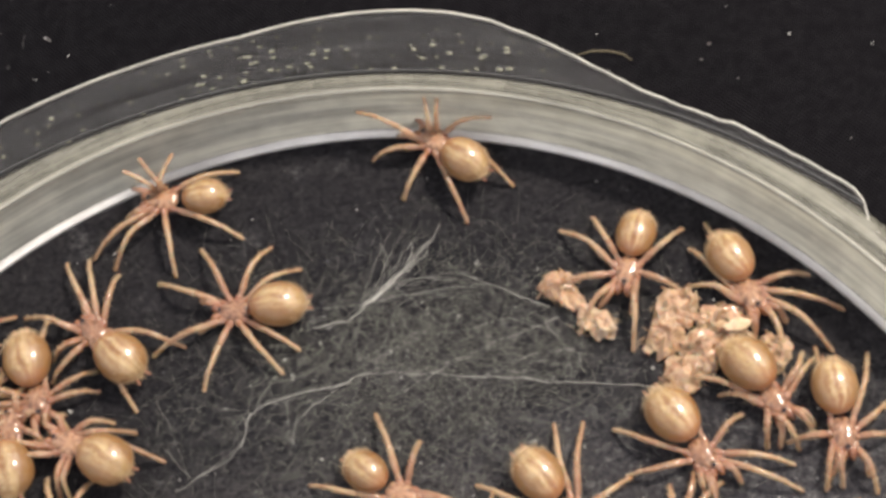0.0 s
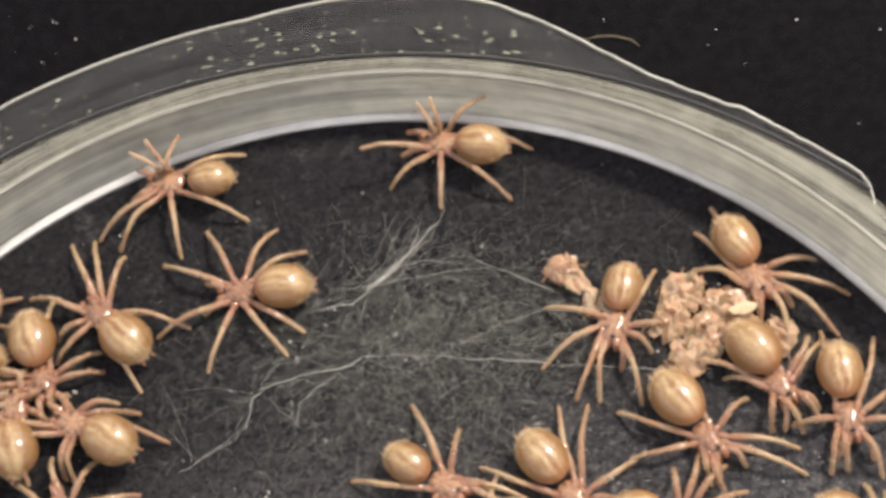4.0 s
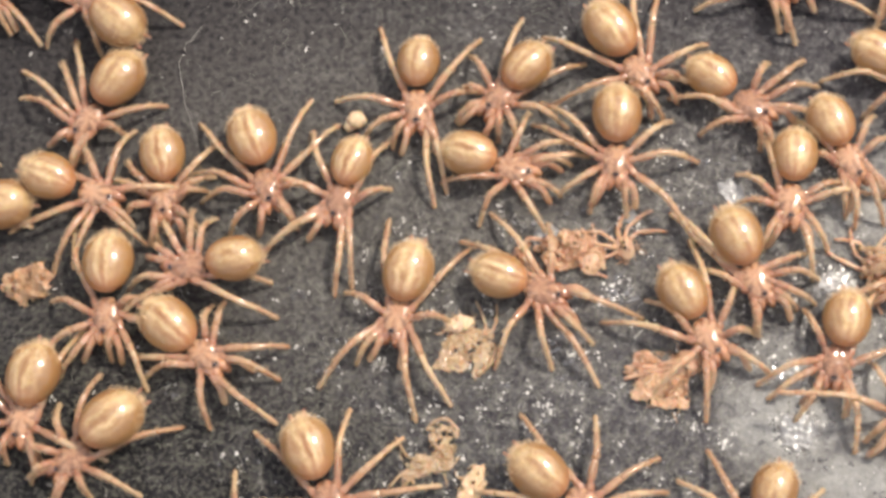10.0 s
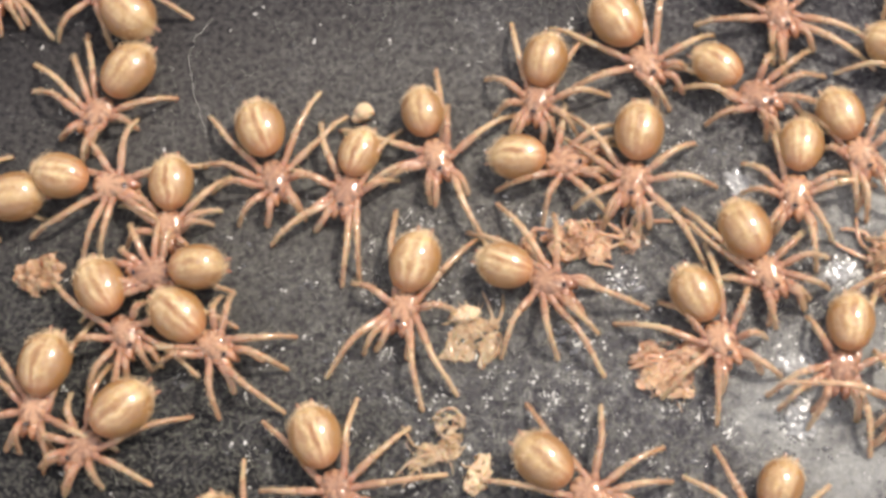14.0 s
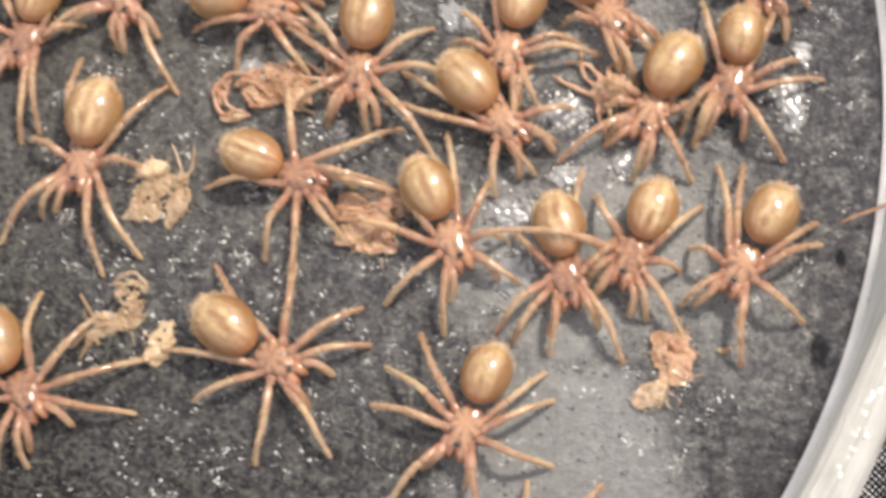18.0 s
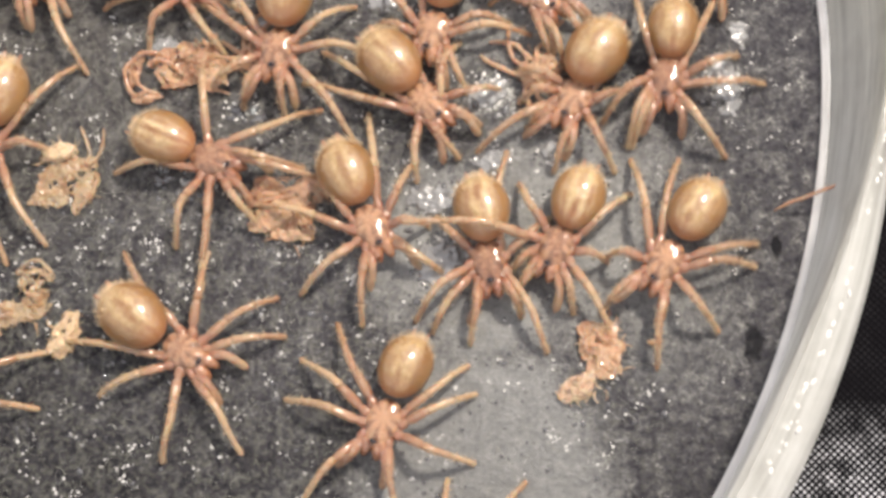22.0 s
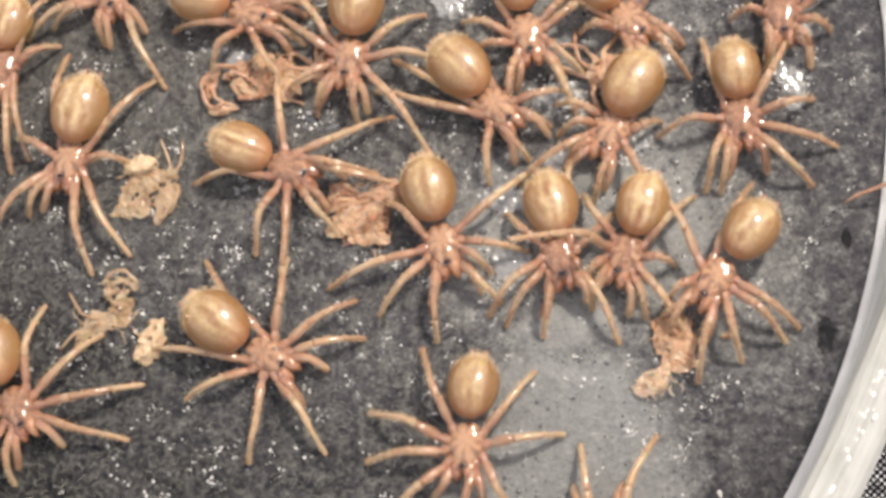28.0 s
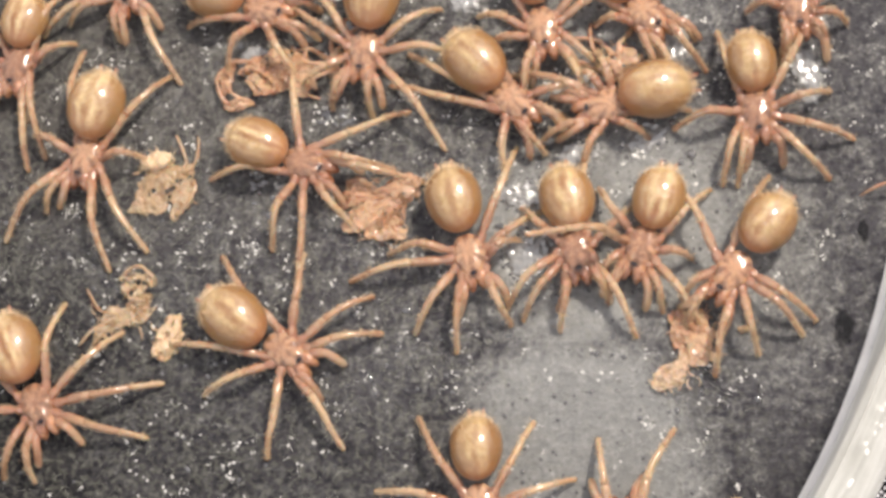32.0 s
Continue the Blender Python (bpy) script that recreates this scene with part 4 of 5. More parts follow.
def membrane(s, dx, dy, rx, ry, turn, seed, material, high=0.5, torn=0.72, fine=1.0):
    """A thin crumpled piece of cast skin with torn edges and holes, lying on the floor."""
    off = Vector((seed * 2.3, seed * 0.7, seed * 1.9))
    n, m = 34, 28
    top, keep = [], []
    for i in range(n + 1):
        for j in range(m + 1):
            u, w = 2 * i / n - 1, 2 * j / m - 1
            q = Vector((u * rx, w * ry, 0))
            bend = Vector((noise.noise(q * 1.1 + off), noise.noise(q * 1.1 - off), 0)) * 0.35
            ridge = 1 - 1.8 * abs(noise.noise(q * 0.95 + off + bend)) - 0.8 * (0.3 + 0.7 * fine) * abs(noise.noise(q * 2.0 - off)) - 0.4 * fine * abs(noise.noise(q * 4.6 + off))
            z = 0.06 + max(0.0, high * (0.35 + 0.65 * ridge)) * (1 - 0.5 * (u * u + w * w)) + 0.08 * fine * noise.noise(q * 5 + off)
            top.append((q.x + bend.x, q.y + bend.y, max(0.05, z)))
            edge = math.hypot(u, w) + 0.3 * noise.noise(q * 1.3 + off * 2) + 0.12 * noise.noise(q * 3 + off)
            hole = abs(noise.noise(q * 1.9 - off * 1.5)) + 0.4 * fine * abs(noise.noise(q * 5 + off))
            keep.append(edge < 0.92 and hole < torn)
    quads = []
    for i in range(n):
        for j in range(m):
            q = (i * (m + 1) + j, (i + 1) * (m + 1) + j, (i + 1) * (m + 1) + j + 1, i * (m + 1) + j + 1)
            if all(keep[k] for k in q):
                quads.append(q)
    count, sides = len(top), {}
    for q in quads:
        for a, b in zip(q, q[1:] + q[:1]):
            if (b, a) in sides:
                del sides[(b, a)]
            else:
                sides[(a, b)] = True
    v = top + [(x, y, z - 0.035) for x, y, z in top]
    f = quads + [tuple(k + count for k in reversed(q)) for q in quads] + [(a, a + count, b + count, b) for a, b in sides]
    v, f = used(v, f)
    part("membrane", mesh_of("membrane", v, f, material, fine < 0.5), s, pose(dx * MM, dy * MM, 0, 0, 0, turn))


def curled_legs(s, turns, material, seed):
    """Hollow legs curled into rings; each turn is a centre, a radius, two angles and a thickness."""
    rnd = random.Random(seed)
    for x, y, r, a0, a1, w in turns:
        pts, rad = [], []
        for k in range(13):
            a = radians(a0 + (a1 - a0) * k / 12)
            rr = r * (1 + 0.10 * noise.noise(Vector((k * 0.5, seed, x))))
            pts.append((x + rr * math.cos(a), y + rr * math.sin(a), w + 0.12 + 0.3 * math.sin(math.pi * k / 12)))
            rad.append(w * (0.7 if k in (4, 8) else 1.0) * rnd.uniform(0.85, 1.15))
        part("shed_leg", mesh_of("curled_leg", *tube(pts, rad, 8), material), s)


def skin_heap(x, y, pieces, seed, material, label, fibres=True, torn=0.72, fine=1.0):
    """A cast skin made of crumpled membranes: each piece is an offset, two half sizes, a turn and a height."""
    s = shed_root(x, y, seed, label)
    for n, (dx, dy, rx, ry, turn, high) in enumerate(pieces):
        membrane(s, dx, dy, rx, ry, turn, seed + n * 1.37, material, high, torn, fine)
    if fibres:
        fray(s, max(p[2] for p in pieces), max(p[3] for p in pieces), 0.4, 0, seed, material)
    return s


def fray(s, rx, ry, rz, turn, seed, material):
    """Thin torn fibres and hairs caught on a shed skin."""
    rnd = random.Random(seed * 13 + 5)
    pieces = []
    for _ in range(18):
        a, r = rnd.uniform(0, 6.3), rnd.uniform(0.3, 1.0)
        p = Vector((math.cos(a) * rx * r, math.sin(a) * ry * r, rz * rnd.uniform(0.1, 1.5) * (1.2 - r) + 0.05))
        h, pts = rnd.uniform(0, 6.3), []
        bend = rnd.uniform(-0.7, 0.7)
        for k in range(5):
            pts.append(tuple(p))
            h += bend + rnd.uniform(-0.3, 0.3)
            p = p + Vector((math.cos(h), math.sin(h), rnd.uniform(-0.4, 0.3))) * rnd.uniform(0.1, 0.24)
            p.z = max(p.z, 0.04)
        w = rnd.uniform(0.015, 0.05)
        pieces.append(tube(pts, [w, w * 1.2, w, w * 0.8, w * 0.4], 4))
    tagged(part("fray", mesh_of("shed_fray", *joined(pieces), material), s, pose(0, 0, 0, 0, 0, turn)), kind="stuff")


def crumpled_lump(x, y, rx, ry, turn, seed, material=None, label="crumpled pinkish tan shed skin on the dish floor", high=0.75, bits=3, legs=2, hole=0.42):
    """A shed skin shrunk to a lump: one large shell and smaller scraps against it."""
    material = material or SHED
    s = shed_root(x, y, seed, label)
    rnd = random.Random(seed)
    shell(s, 0, 0, rx, ry, min(rx, ry) * high, turn, seed, material, hole, 0.1)
    for n in range(bits):
        a, r = rnd.uniform(0, 6.3), rnd.uniform(0.3, 0.5) * rx
        shell(s, math.cos(a) * rx * 0.7, math.sin(a) * ry * 0.8, r, r * 0.8, r * 0.9, rnd.uniform(0, 360), seed + n * 2.3, material, hole * 0.86)
    if legs:
        shed_legs(s, legs, rnd.uniform(0, 360), 120, rx * 1.5, 0.12, 0.9, seed, material)
    fray(s, rx, ry, min(rx, ry) * high, turn, seed, material)
    return s


def leg_fan(x, y, aim, spread, length, count, seed, material=None, label="flattened fan of empty orange legs", body=1.0, radius=0.2, bend=0.25):
    """A shed skin whose empty legs lie side by side."""
    material = material or SHED
    s = shed_root(x, y, seed, label)
    shell(s, 0, 0, body, body * 0.8, body * 0.55, aim, seed, material)
    shed_legs(s, count, aim, spread, length, radius, bend, seed, material)
    fray(s, length * 0.5, length * 0.4, body * 0.6, aim, seed, material)
    return s


PALE = "pale yellowish scrap of shed skin on the dish floor"
GREY = "greyish translucent shed skin flattened on the wet floor"
amber = skin_heap(15.4, 30.6, [(0, 0, 1.5, 1.1, 120, 1.1), (-0.6, 0.7, 0.9, 0.7, 40, 0.9), (0.8, -0.8, 0.9, 0.7, 10, 0.8)], 1, HEAP, "hollow amber shed skin beside the silk", fine=0.25)
shell(amber, -0.2, 0.3, 1.15, 1.0, 0.9, 30, 4.4, HEAP, 0.5, 0.06)
shed_legs(amber, 4, 120, 200, 1.8, 0.1, 0.8, 1, HEAP)
skin_heap(17.5, 27.9, [(0, 0, 1.7, 1.15, -50, 1.3), (0.5, -0.5, 1.1, 0.9, -20, 1.5), (-0.6, 0.7, 0.8, 0.7, 20, 0.9)], 2, PALE_SHED, "pale pinkish shed skin on the silk", torn=1.0, fine=0.2)
TANGLE = "crinkled amber shed skin in a heap of cast skins"
for n, (x, y, r) in enumerate(((23.1, 28.3, 1.75), (22.0, 26.2, 1.55), (24.3, 25.0, 2.0), (23.0, 23.6, 1.5), (28.8, 24.5, 1.6), (25.3, 27.2, 1.2))):
    heap = skin_heap(x, y, [(0, 0, r, r * 0.85, 50 * n, 1.3), (0.5, 0.4, r * 0.7, r * 0.6, 70 * n + 30, 1.7), (-0.6, -0.4, r * 0.6, r * 0.5, 20 * n, 1.0), (0.2, -0.7, r * 0.6, r * 0.45, 33 * n, 1.1)], 3 + n * 4, HEAP, TANGLE, torn=1.1, fine=0.12)
    shell(heap, 0.3 * (-1) ** n, 0.2, r * 0.6, r * 0.52, r * 0.5, 40 * n, 7.1 + n, HEAP, 0.5, 0.06)
    shed_legs(heap, 3, 80 * n, 220, r * 1.2, 0.11, 0.9, n + 40, HEAP)
crumpled_lump(26.3, 27.2, 1.75, 1.05, -15, 6, HEAP, bits=2, legs=1, hole=0.66)
flake = shed_root(26.9, 26.3, 7, "flat cream flake lying on the heap of cast skins")
part("shell", mesh_of("flake", *ball(0.95, 0.45, 0.12, lambda x, y, z: (x * (1 + 0.08 * math.sin(7 * y)), y * (1 + 0.12 * math.sin(5 * x + 1)), z + 0.3 * math.sin(3 * x)), 14, 24), BEAD), flake, pose(0, 0, 1.75 * MM, 0, 0, 8))
bead = shed_root(-1.1, 8.1, 8, "small round pale yellow bead of rolled shed skin")
for dx, dy, r in ((0, 0, 0.62), (-0.45, -0.35, 0.36)):
    part("shell", mesh_of("bead", *ball(r, r * 0.92, r * 0.9, lambda x, y, z: (x * (1 + 0.07 * math.sin(5 * y + 2)), y * (1 + 0.06 * math.sin(6 * z)), z), 14, 20), BEAD), bead, pose(dx * MM, dy * MM, r * 0.85 * MM))
crumpled_lump(5.9, -4.9, 0.85, 0.6, 10, 9, BEAD, PALE, bits=1, legs=0, hole=0.8)
wisp = skin_heap(6.3, -6.4, [(0, 0.3, 1.9, 1.2, 20, 0.35), (-0.9, -0.8, 1.3, 0.6, 5, 0.25), (1.1, -0.5, 1.3, 0.5, 70, 0.3), (-0.3, 1.2, 1.1, 0.7, -20, 0.35)], 10, WISP, GREY, torn=0.6)
curled_legs(wisp, [(0.3, -0.1, 1.45, -70, 20, 0.13)], WISP, 10)
shed_legs(wisp, 2, 50, 60, 2.4, 0.1, 0.6, 26, WISP, 0.8, 0.6)
lump = skin_heap(-20.8, -3.0, [(0, 0, 1.7, 1.4, 30, 1.2), (0.4, 0.3, 1.1, 0.9, 80, 1.5), (-0.6, -0.3, 1.0, 0.8, 10, 1.1)], 11, HEAP, "crumpled pinkish tan shed skin on the dish floor")
shed_legs(lump, 3, 200, 200, 1.8, 0.11, 0.8, 11, SHED)
skin_heap(18.3, -8.9, [(0, 0, 1.3, 0.9, -20, 0.7), (0.5, 0.6, 0.9, 0.6, 40, 0.8)], 28, SHED, "orange torn scrap of shed skin on the dish floor")
fan = leg_fan(19.3, -6.9, 205, 46, 3.4, 7, 12, SHED, body=1.0, radius=0.17, bend=0.14)
membrane(fan, -1.4, -0.9, 1.6, 0.9, 28, 12.5, SHED, 0.7)
membrane(fan, -2.3, -0.1, 1.1, 0.8, -40, 12.9, SHED, 0.8)
skin_heap(17.3, -8.2, [(0, 0, 1.35, 0.8, 30, 0.8), (0.9, 0.3, 0.9, 0.6, 50, 0.6)], 13, SHED, "orange torn scrap of shed skin on the dish floor")
ring = shed_root(10.4, -0.7, 14, "thin curled shed skin legs in a ring")
curled_legs(ring, [(0, 0, 1.3, 70, 240, 0.13), (0.35, -0.15, 1.0, 30, 120, 0.12), (0.2, 0.1, 0.95, 160, 260, 0.1), (1.2, 0.1, 0.8, 230, 330, 0.12)], SHED, 14)
membrane(ring, -0.9, 0.3, 0.9, 0.5, 70, 14.2, SHED, 0.7)
membrane(ring, 0.9, -0.1, 0.9, 0.7, -20, 14.6, SHED, 0.7)
membrane(ring, 0.5, 0.9, 0.8, 0.6, 20, 14.4, SHED, 0.8)
membrane(ring, -0.2, -1.1, 0.8, 0.5, 10, 14.9, SHED, 0.6)
heap = skin_heap(12.9, -0.2, [(0, 0, 1.6, 1.2, 20, 0.9), (0.9, -0.5, 1.1, 0.8, 60, 0.7), (-0.6, 0.8, 1.0, 0.7, -30, 0.8)], 15, SHED, "crumpled pinkish tan shed skin on the dish floor")
shed_legs(heap, 4, 300, 200, 2.2, 0.12, 0.7, 15, SHED)
leg_fan(15.6, 0.2, 120, 160, 2.8, 5, 16, SHED, "empty brown legs of a shed skin", body=0.8, radius=0.14, bend=0.5)
loop = skin_heap(5.2, -11.7, [(0, 0, 0.95, 0.9, 0, 0.9), (0.1, -0.9, 0.9, 0.6, 40, 0.5)], 18, WISP, "hollow translucent loop of cast skin on the wet floor", torn=0.5)
curled_legs(loop, [(0, 0.2, 0.85, 10, 150, 0.12), (0.15, 0.0, 0.75, 200, 290, 0.1)], WISP, 18)
tail = skin_heap(4.6, -13.3, [(0, 0, 1.7, 0.55, 10, 0.4), (-0.8, -0.5, 1.0, 0.5, 30, 0.35), (0.8, 0.3, 0.9, 0.5, 70, 0.4)], 19, WISP, GREY, torn=0.6)
shed_legs(tail, 3, 190, 60, 2.6, 0.11, 0.4, 19, WISP)
crumpled_lump(7.0, -14.5, 0.6, 1.25, -15, 20, BEAD, PALE, high=0.6, bits=2, legs=1, hole=0.8)
skin_heap(33.8, -14.9, [(0, 0, 1.25, 1.55, 5, 0.55), (-0.3, 0.5, 0.9, 0.9, 30, 0.7), (0.2, -0.6, 0.8, 0.7, 50, 0.5)], 21, SHED, "flat orange scrap of shed skin on the wet film")
skin_heap(32.7, -16.8, [(0, 0, 1.2, 0.62, 40, 0.45), (-0.3, -0.3, 0.7, 0.5, 10, 0.4)], 22, PALE_SHED, "pale yellowish torn scrap of shed skin on the wet film")
skin_heap(36.3, -14.5, [(0, 0, 0.5, 0.32, 20, 0.35)], 27, WISP, "small whitish crumb of shed skin on the wet film", False)
leg_fan(30.6, -0.6, 200, 240, 3.0, 7, 23, SHED, "empty brown legs of a shed skin", body=1.1, radius=0.15, bend=0.6)

# ---- silk and fibres ----


def strand(parent, points, radius, seed, name="strand"):
    rnd = random.Random(seed)
    pts = []
    for (ax, ay), (bx, by) in zip(points, points[1:]):
        for k in range(4):
            u = k / 4
            pts.append((ax + (bx - ax) * u + rnd.uniform(-0.11, 0.11), ay + (by - ay) * u + rnd.uniform(-0.11, 0.11), 0.1 + rnd.uniform(0, 0.06)))
    pts.append((*points[-1], 0.1))
    rad = [0.38 * radius * rnd.uniform(0.6, 1.3) for _ in pts]
    return part(name, mesh_of(name, *tube(pts, rad, 5), SILK), parent)


web = tagged(new("silk_web"), "white spider silk strands stuck across the dish floor", "spider silk")
strand(web, [(-2.2, 29.7), (0.2, 30.1), (1.9, 31.3), (3.6, 32.6), (5.1, 34.2), (6.4, 35.6)], 0.055, 1)
strand(web, [(1.2, 30.9), (2.7, 32.0), (4.4, 33.4), (5.1, 35.1), (5.0, 35.8)], 0.035, 2)
strand(web, [(2.2, 31.6), (3.4, 32.7), (4.8, 33.5), (6.0, 34.6), (7.2, 36.8)], 0.03, 3)
strand(web, [(-7.3, 21.6), (-6.9, 23.6), (-6.1, 24.4), (-3.1, 25.1), (-0.7, 25.2), (0.9, 25.9)], 0.05, 4)
strand(web, [(0.9, 25.9), (4.0, 25.8), (7.9, 25.2), (11.8, 24.5), (15.6, 23.9), (21.2, 23.0)], 0.038, 5)
strand(web, [(-3.8, 21.2), (-3.7, 23.0), (-2.2, 24.1), (-0.7, 25.1)], 0.028, 6)
strand(web, [(16.2, 25.1), (16.5, 27.1)], 0.03, 7)
strand(web, [(-11.9, 18.8), (-10.3, 19.7), (-8.3, 20.6), (-7.3, 22.0)], 0.03, 8)
strand(web, [(-1.4, 31.2), (4.3, 31.6), (10.4, 31.9), (14.6, 29.5)], 0.024, 9)
strand(web, [(4.0, 24.4), (7.2, 26.1), (10.5, 27.4), (15.1, 28.8)], 0.022, 10)
strand(web, [(-11.6, 14.7), (-12.5, 13.5), (-12.9, 12.1), (-12.6, 10.3), (-11.9, 8.3), (-11.2, 6.4)], 0.02, 11)

strand(web, [(-4.1, 24.9), (-4.2, 23.0), (-3.9, 21.2)], 0.015, 61)
strand(web, [(-0.7, 25.0), (-0.2, 24.1)], 0.015, 62)
strand(web, [(-13.4, 25.6), (-12.3, 23.2), (-11.1, 19.5)], 0.015, 63)
strand(web, [(-6.8, 24.5), (-7.6, 22.8), (-8.0, 21.2), (-10.7, 19.5)], 0.015, 64)
strand(web, [(-10.7, 19.5), (-11.9, 20.8), (-12.9, 22.1)], 0.015, 65)
strand(web, [(9.6, 25.0), (10.2, 22.6), (9.3, 21.9), (10.0, 20.6)], 0.015, 66)
strand(web, [(11.8, 29.1), (15.5, 27.0)], 0.015, 69)
strand(web, [(8.1, 33.0), (10.5, 31.8), (14.2, 29.7)], 0.015, 70)
strand(web, [(4.7, 28.6), (7.9, 28.4), (11.8, 29.1)], 0.015, 71)
strand(web, [(14.1, 28.4), (15.5, 26.2), (15.5, 24.3)], 0.015, 73)
strand(web, [(1.7, 31.9), (3.7, 32.6), (5.7, 32.8), (8.1, 32.3)], 0.015, 76)
strand(web, [(-6.4, 27.6), (-5.2, 25.8), (-3.3, 26.4), (-1.7, 25.4)], 0.015, 77)

rnd = random.Random(21)
for hub_x, hub_y, count in ((3.4, 32.4, 9), (1.0, 25.7, 9), (-5.8, 24.2, 6), (11.0, 25.5, 8), (16.0, 27.5, 5)):
    for _ in range(count):
        a, pts = rnd.uniform(0, 2 * math.pi), [(hub_x + rnd.gauss(0, 0.5), hub_y + rnd.gauss(0, 0.5))]
        for k in range(rnd.randrange(3, 7)):
            a += rnd.uniform(-0.35, 0.35)
            pts.append((pts[-1][0] + 1.1 * math.cos(a), pts[-1][1] + 0.9 * math.sin(a)))
        strand(web, pts, rnd.uniform(0.007, 0.015), rnd.random())


for k in range(14):
    a = radians(28 + 3.2 * k)
    x, y = 1.0 + rnd.uniform(0, 1.4), 30.8 + rnd.uniform(0, 0.8)
    n = rnd.uniform(3.4, 6.2)
    bow = rnd.uniform(-0.5, 0.5)
    strand(web, [(x, y), (x + n * 0.35 * math.cos(a) - bow * 0.4, y + n * 0.3 * math.sin(a) + bow), (x + n * 0.7 * math.cos(a), y + n * 0.7 * math.sin(a) + bow), (x + n * math.cos(a), y + n * math.sin(a))], rnd.uniform(0.009, 0.017), k + 50)


def silk_haze():
    rnd = random.Random(11)
    pieces = []
    for n in range(14000):
        if n < 3000:
            x, y, step, r = rnd.gauss(5, 8.5), rnd.gauss(25.5, 5), rnd.uniform(0.15, 0.75), rnd.uniform(0.0018, 0.0044)
            curl = 0.13
        else:
            x, y, step, r = rnd.gauss(14, 18), rnd.gauss(-7, 12), rnd.uniform(0.03, 0.16), rnd.uniform(0.003, 0.008)
            curl = 0.7
            if noise.noise(Vector((x * 0.45, y * 0.45, 3.3))) + noise.noise(Vector((x * 1.2, y * 1.2, 8.3))) * 0.6 < rnd.uniform(-0.5, 0.3):
                continue
        if math.hypot(x, y) > (39.5 if y > 12 else 42):
            continue
        a, pts = rnd.uniform(0, math.pi), []
        bend = rnd.uniform(-0.5, 0.5) * curl
        for k in range(6):
            pts.append((x, y, 0.03 + 0.02 * (k % 2)))
            a += bend + rnd.uniform(-1, 1) * curl
            x, y = x + step * math.cos(a), y + step * math.sin(a)
        pieces.append(tube(pts, [r] * 6, 3))
    return tagged(new("silk_haze", mesh_of("silk_haze", *joined(pieces), HAZE)), "fine tangle of pale silk fibres on the dish floor", "spider silk", kind="stuff")


silk_haze()


def drops(name, count, place, sizes, z, label, seed, material=None, category="water", along=False):
    rnd = random.Random(seed)
    bv, bf = [], []
    rings, sides = 3, 8
    for i in range(rings):
        th = math.pi / 2 * i / rings
        for k in range(sides):
            a = 2 * math.pi * k / sides
            bv.append((math.cos(th) * math.cos(a), math.cos(th) * math.sin(a), math.sin(th) * 0.55))
    bv.append((0, 0, 0.55))
    for i in range(rings - 1):
        for k in range(sides):
            bf.append((i * sides + k, i * sides + (k + 1) % sides, (i + 1) * sides + (k + 1) % sides, (i + 1) * sides + k))
    bf += [((rings - 1) * sides + k, (rings - 1) * sides + (k + 1) % sides, rings * sides) for k in range(sides)]
    pieces = []
    while len(pieces) < count:
        x, y = place(rnd)
        r = rnd.uniform(*sizes) * rnd.uniform(0.6, 1.0)
        e, t = rnd.uniform(0.7, 1.5), rnd.uniform(0, math.pi)
        if along:
            e, t = rnd.uniform(1.4, 2.6), math.atan2(y, x) + math.pi / 2 + rnd.uniform(-0.3, 0.3)
        c, s = math.cos(t), math.sin(t)
        pieces.append(([(x + r * (e * c * px - s * py), y + r * (e * s * px + c * py), z + r * pz) for px, py, pz in bv], bf))
    return tagged(new(name, mesh_of(name, *joined(pieces), material or WATER)), label, category, kind="stuff")


def on_floor(rnd):
    while True:
        x, y = rnd.gauss(16, 17), rnd.gauss(-8, 11)
        clump = noise.noise(Vector((x * 0.5, y * 0.5, 1.7))) + 0.7 * noise.noise(Vector((x * 1.7, y * 1.7, 5.1)))
        if math.hypot(x, y) < 43.5 and clump > rnd.uniform(-0.4, 0.5):
            return x, y


SPOTS = []


def in_clusters(rnd):
    """Flecks lie alone or in small clusters."""
    if not SPOTS or rnd.random() < 0.3:
        SPOTS.append(on_floor(rnd))
        return SPOTS[-1]
    x, y = SPOTS[rnd.randrange(max(0, len(SPOTS) - 40), len(SPOTS))]
    return rnd.gauss(x, 0.2), rnd.gauss(y, 0.2)


def on_far_floor(rnd):
    while True:
        x, y = rnd.gauss(8, 14), rnd.gauss(20, 12)
        if math.hypot(x, y) < 43.5:
            return x, y


def on_cloth(rnd):
    while True:
        x, y = rnd.uniform(-40, 75), rnd.uniform(-40, 75)
        if math.hypot(x, y) > 52.5:
            return x, y


def on_flange(rnd):
    a, r = radians(rnd.uniform(70, 140)), rnd.uniform(47.2, 51.2)
    r = min(r, flange_radius(math.degrees(a)) - 0.5)
    return r * math.cos(a), r * math.sin(a)


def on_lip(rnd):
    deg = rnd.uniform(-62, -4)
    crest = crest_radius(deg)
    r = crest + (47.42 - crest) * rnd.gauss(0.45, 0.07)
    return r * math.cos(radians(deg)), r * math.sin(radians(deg))


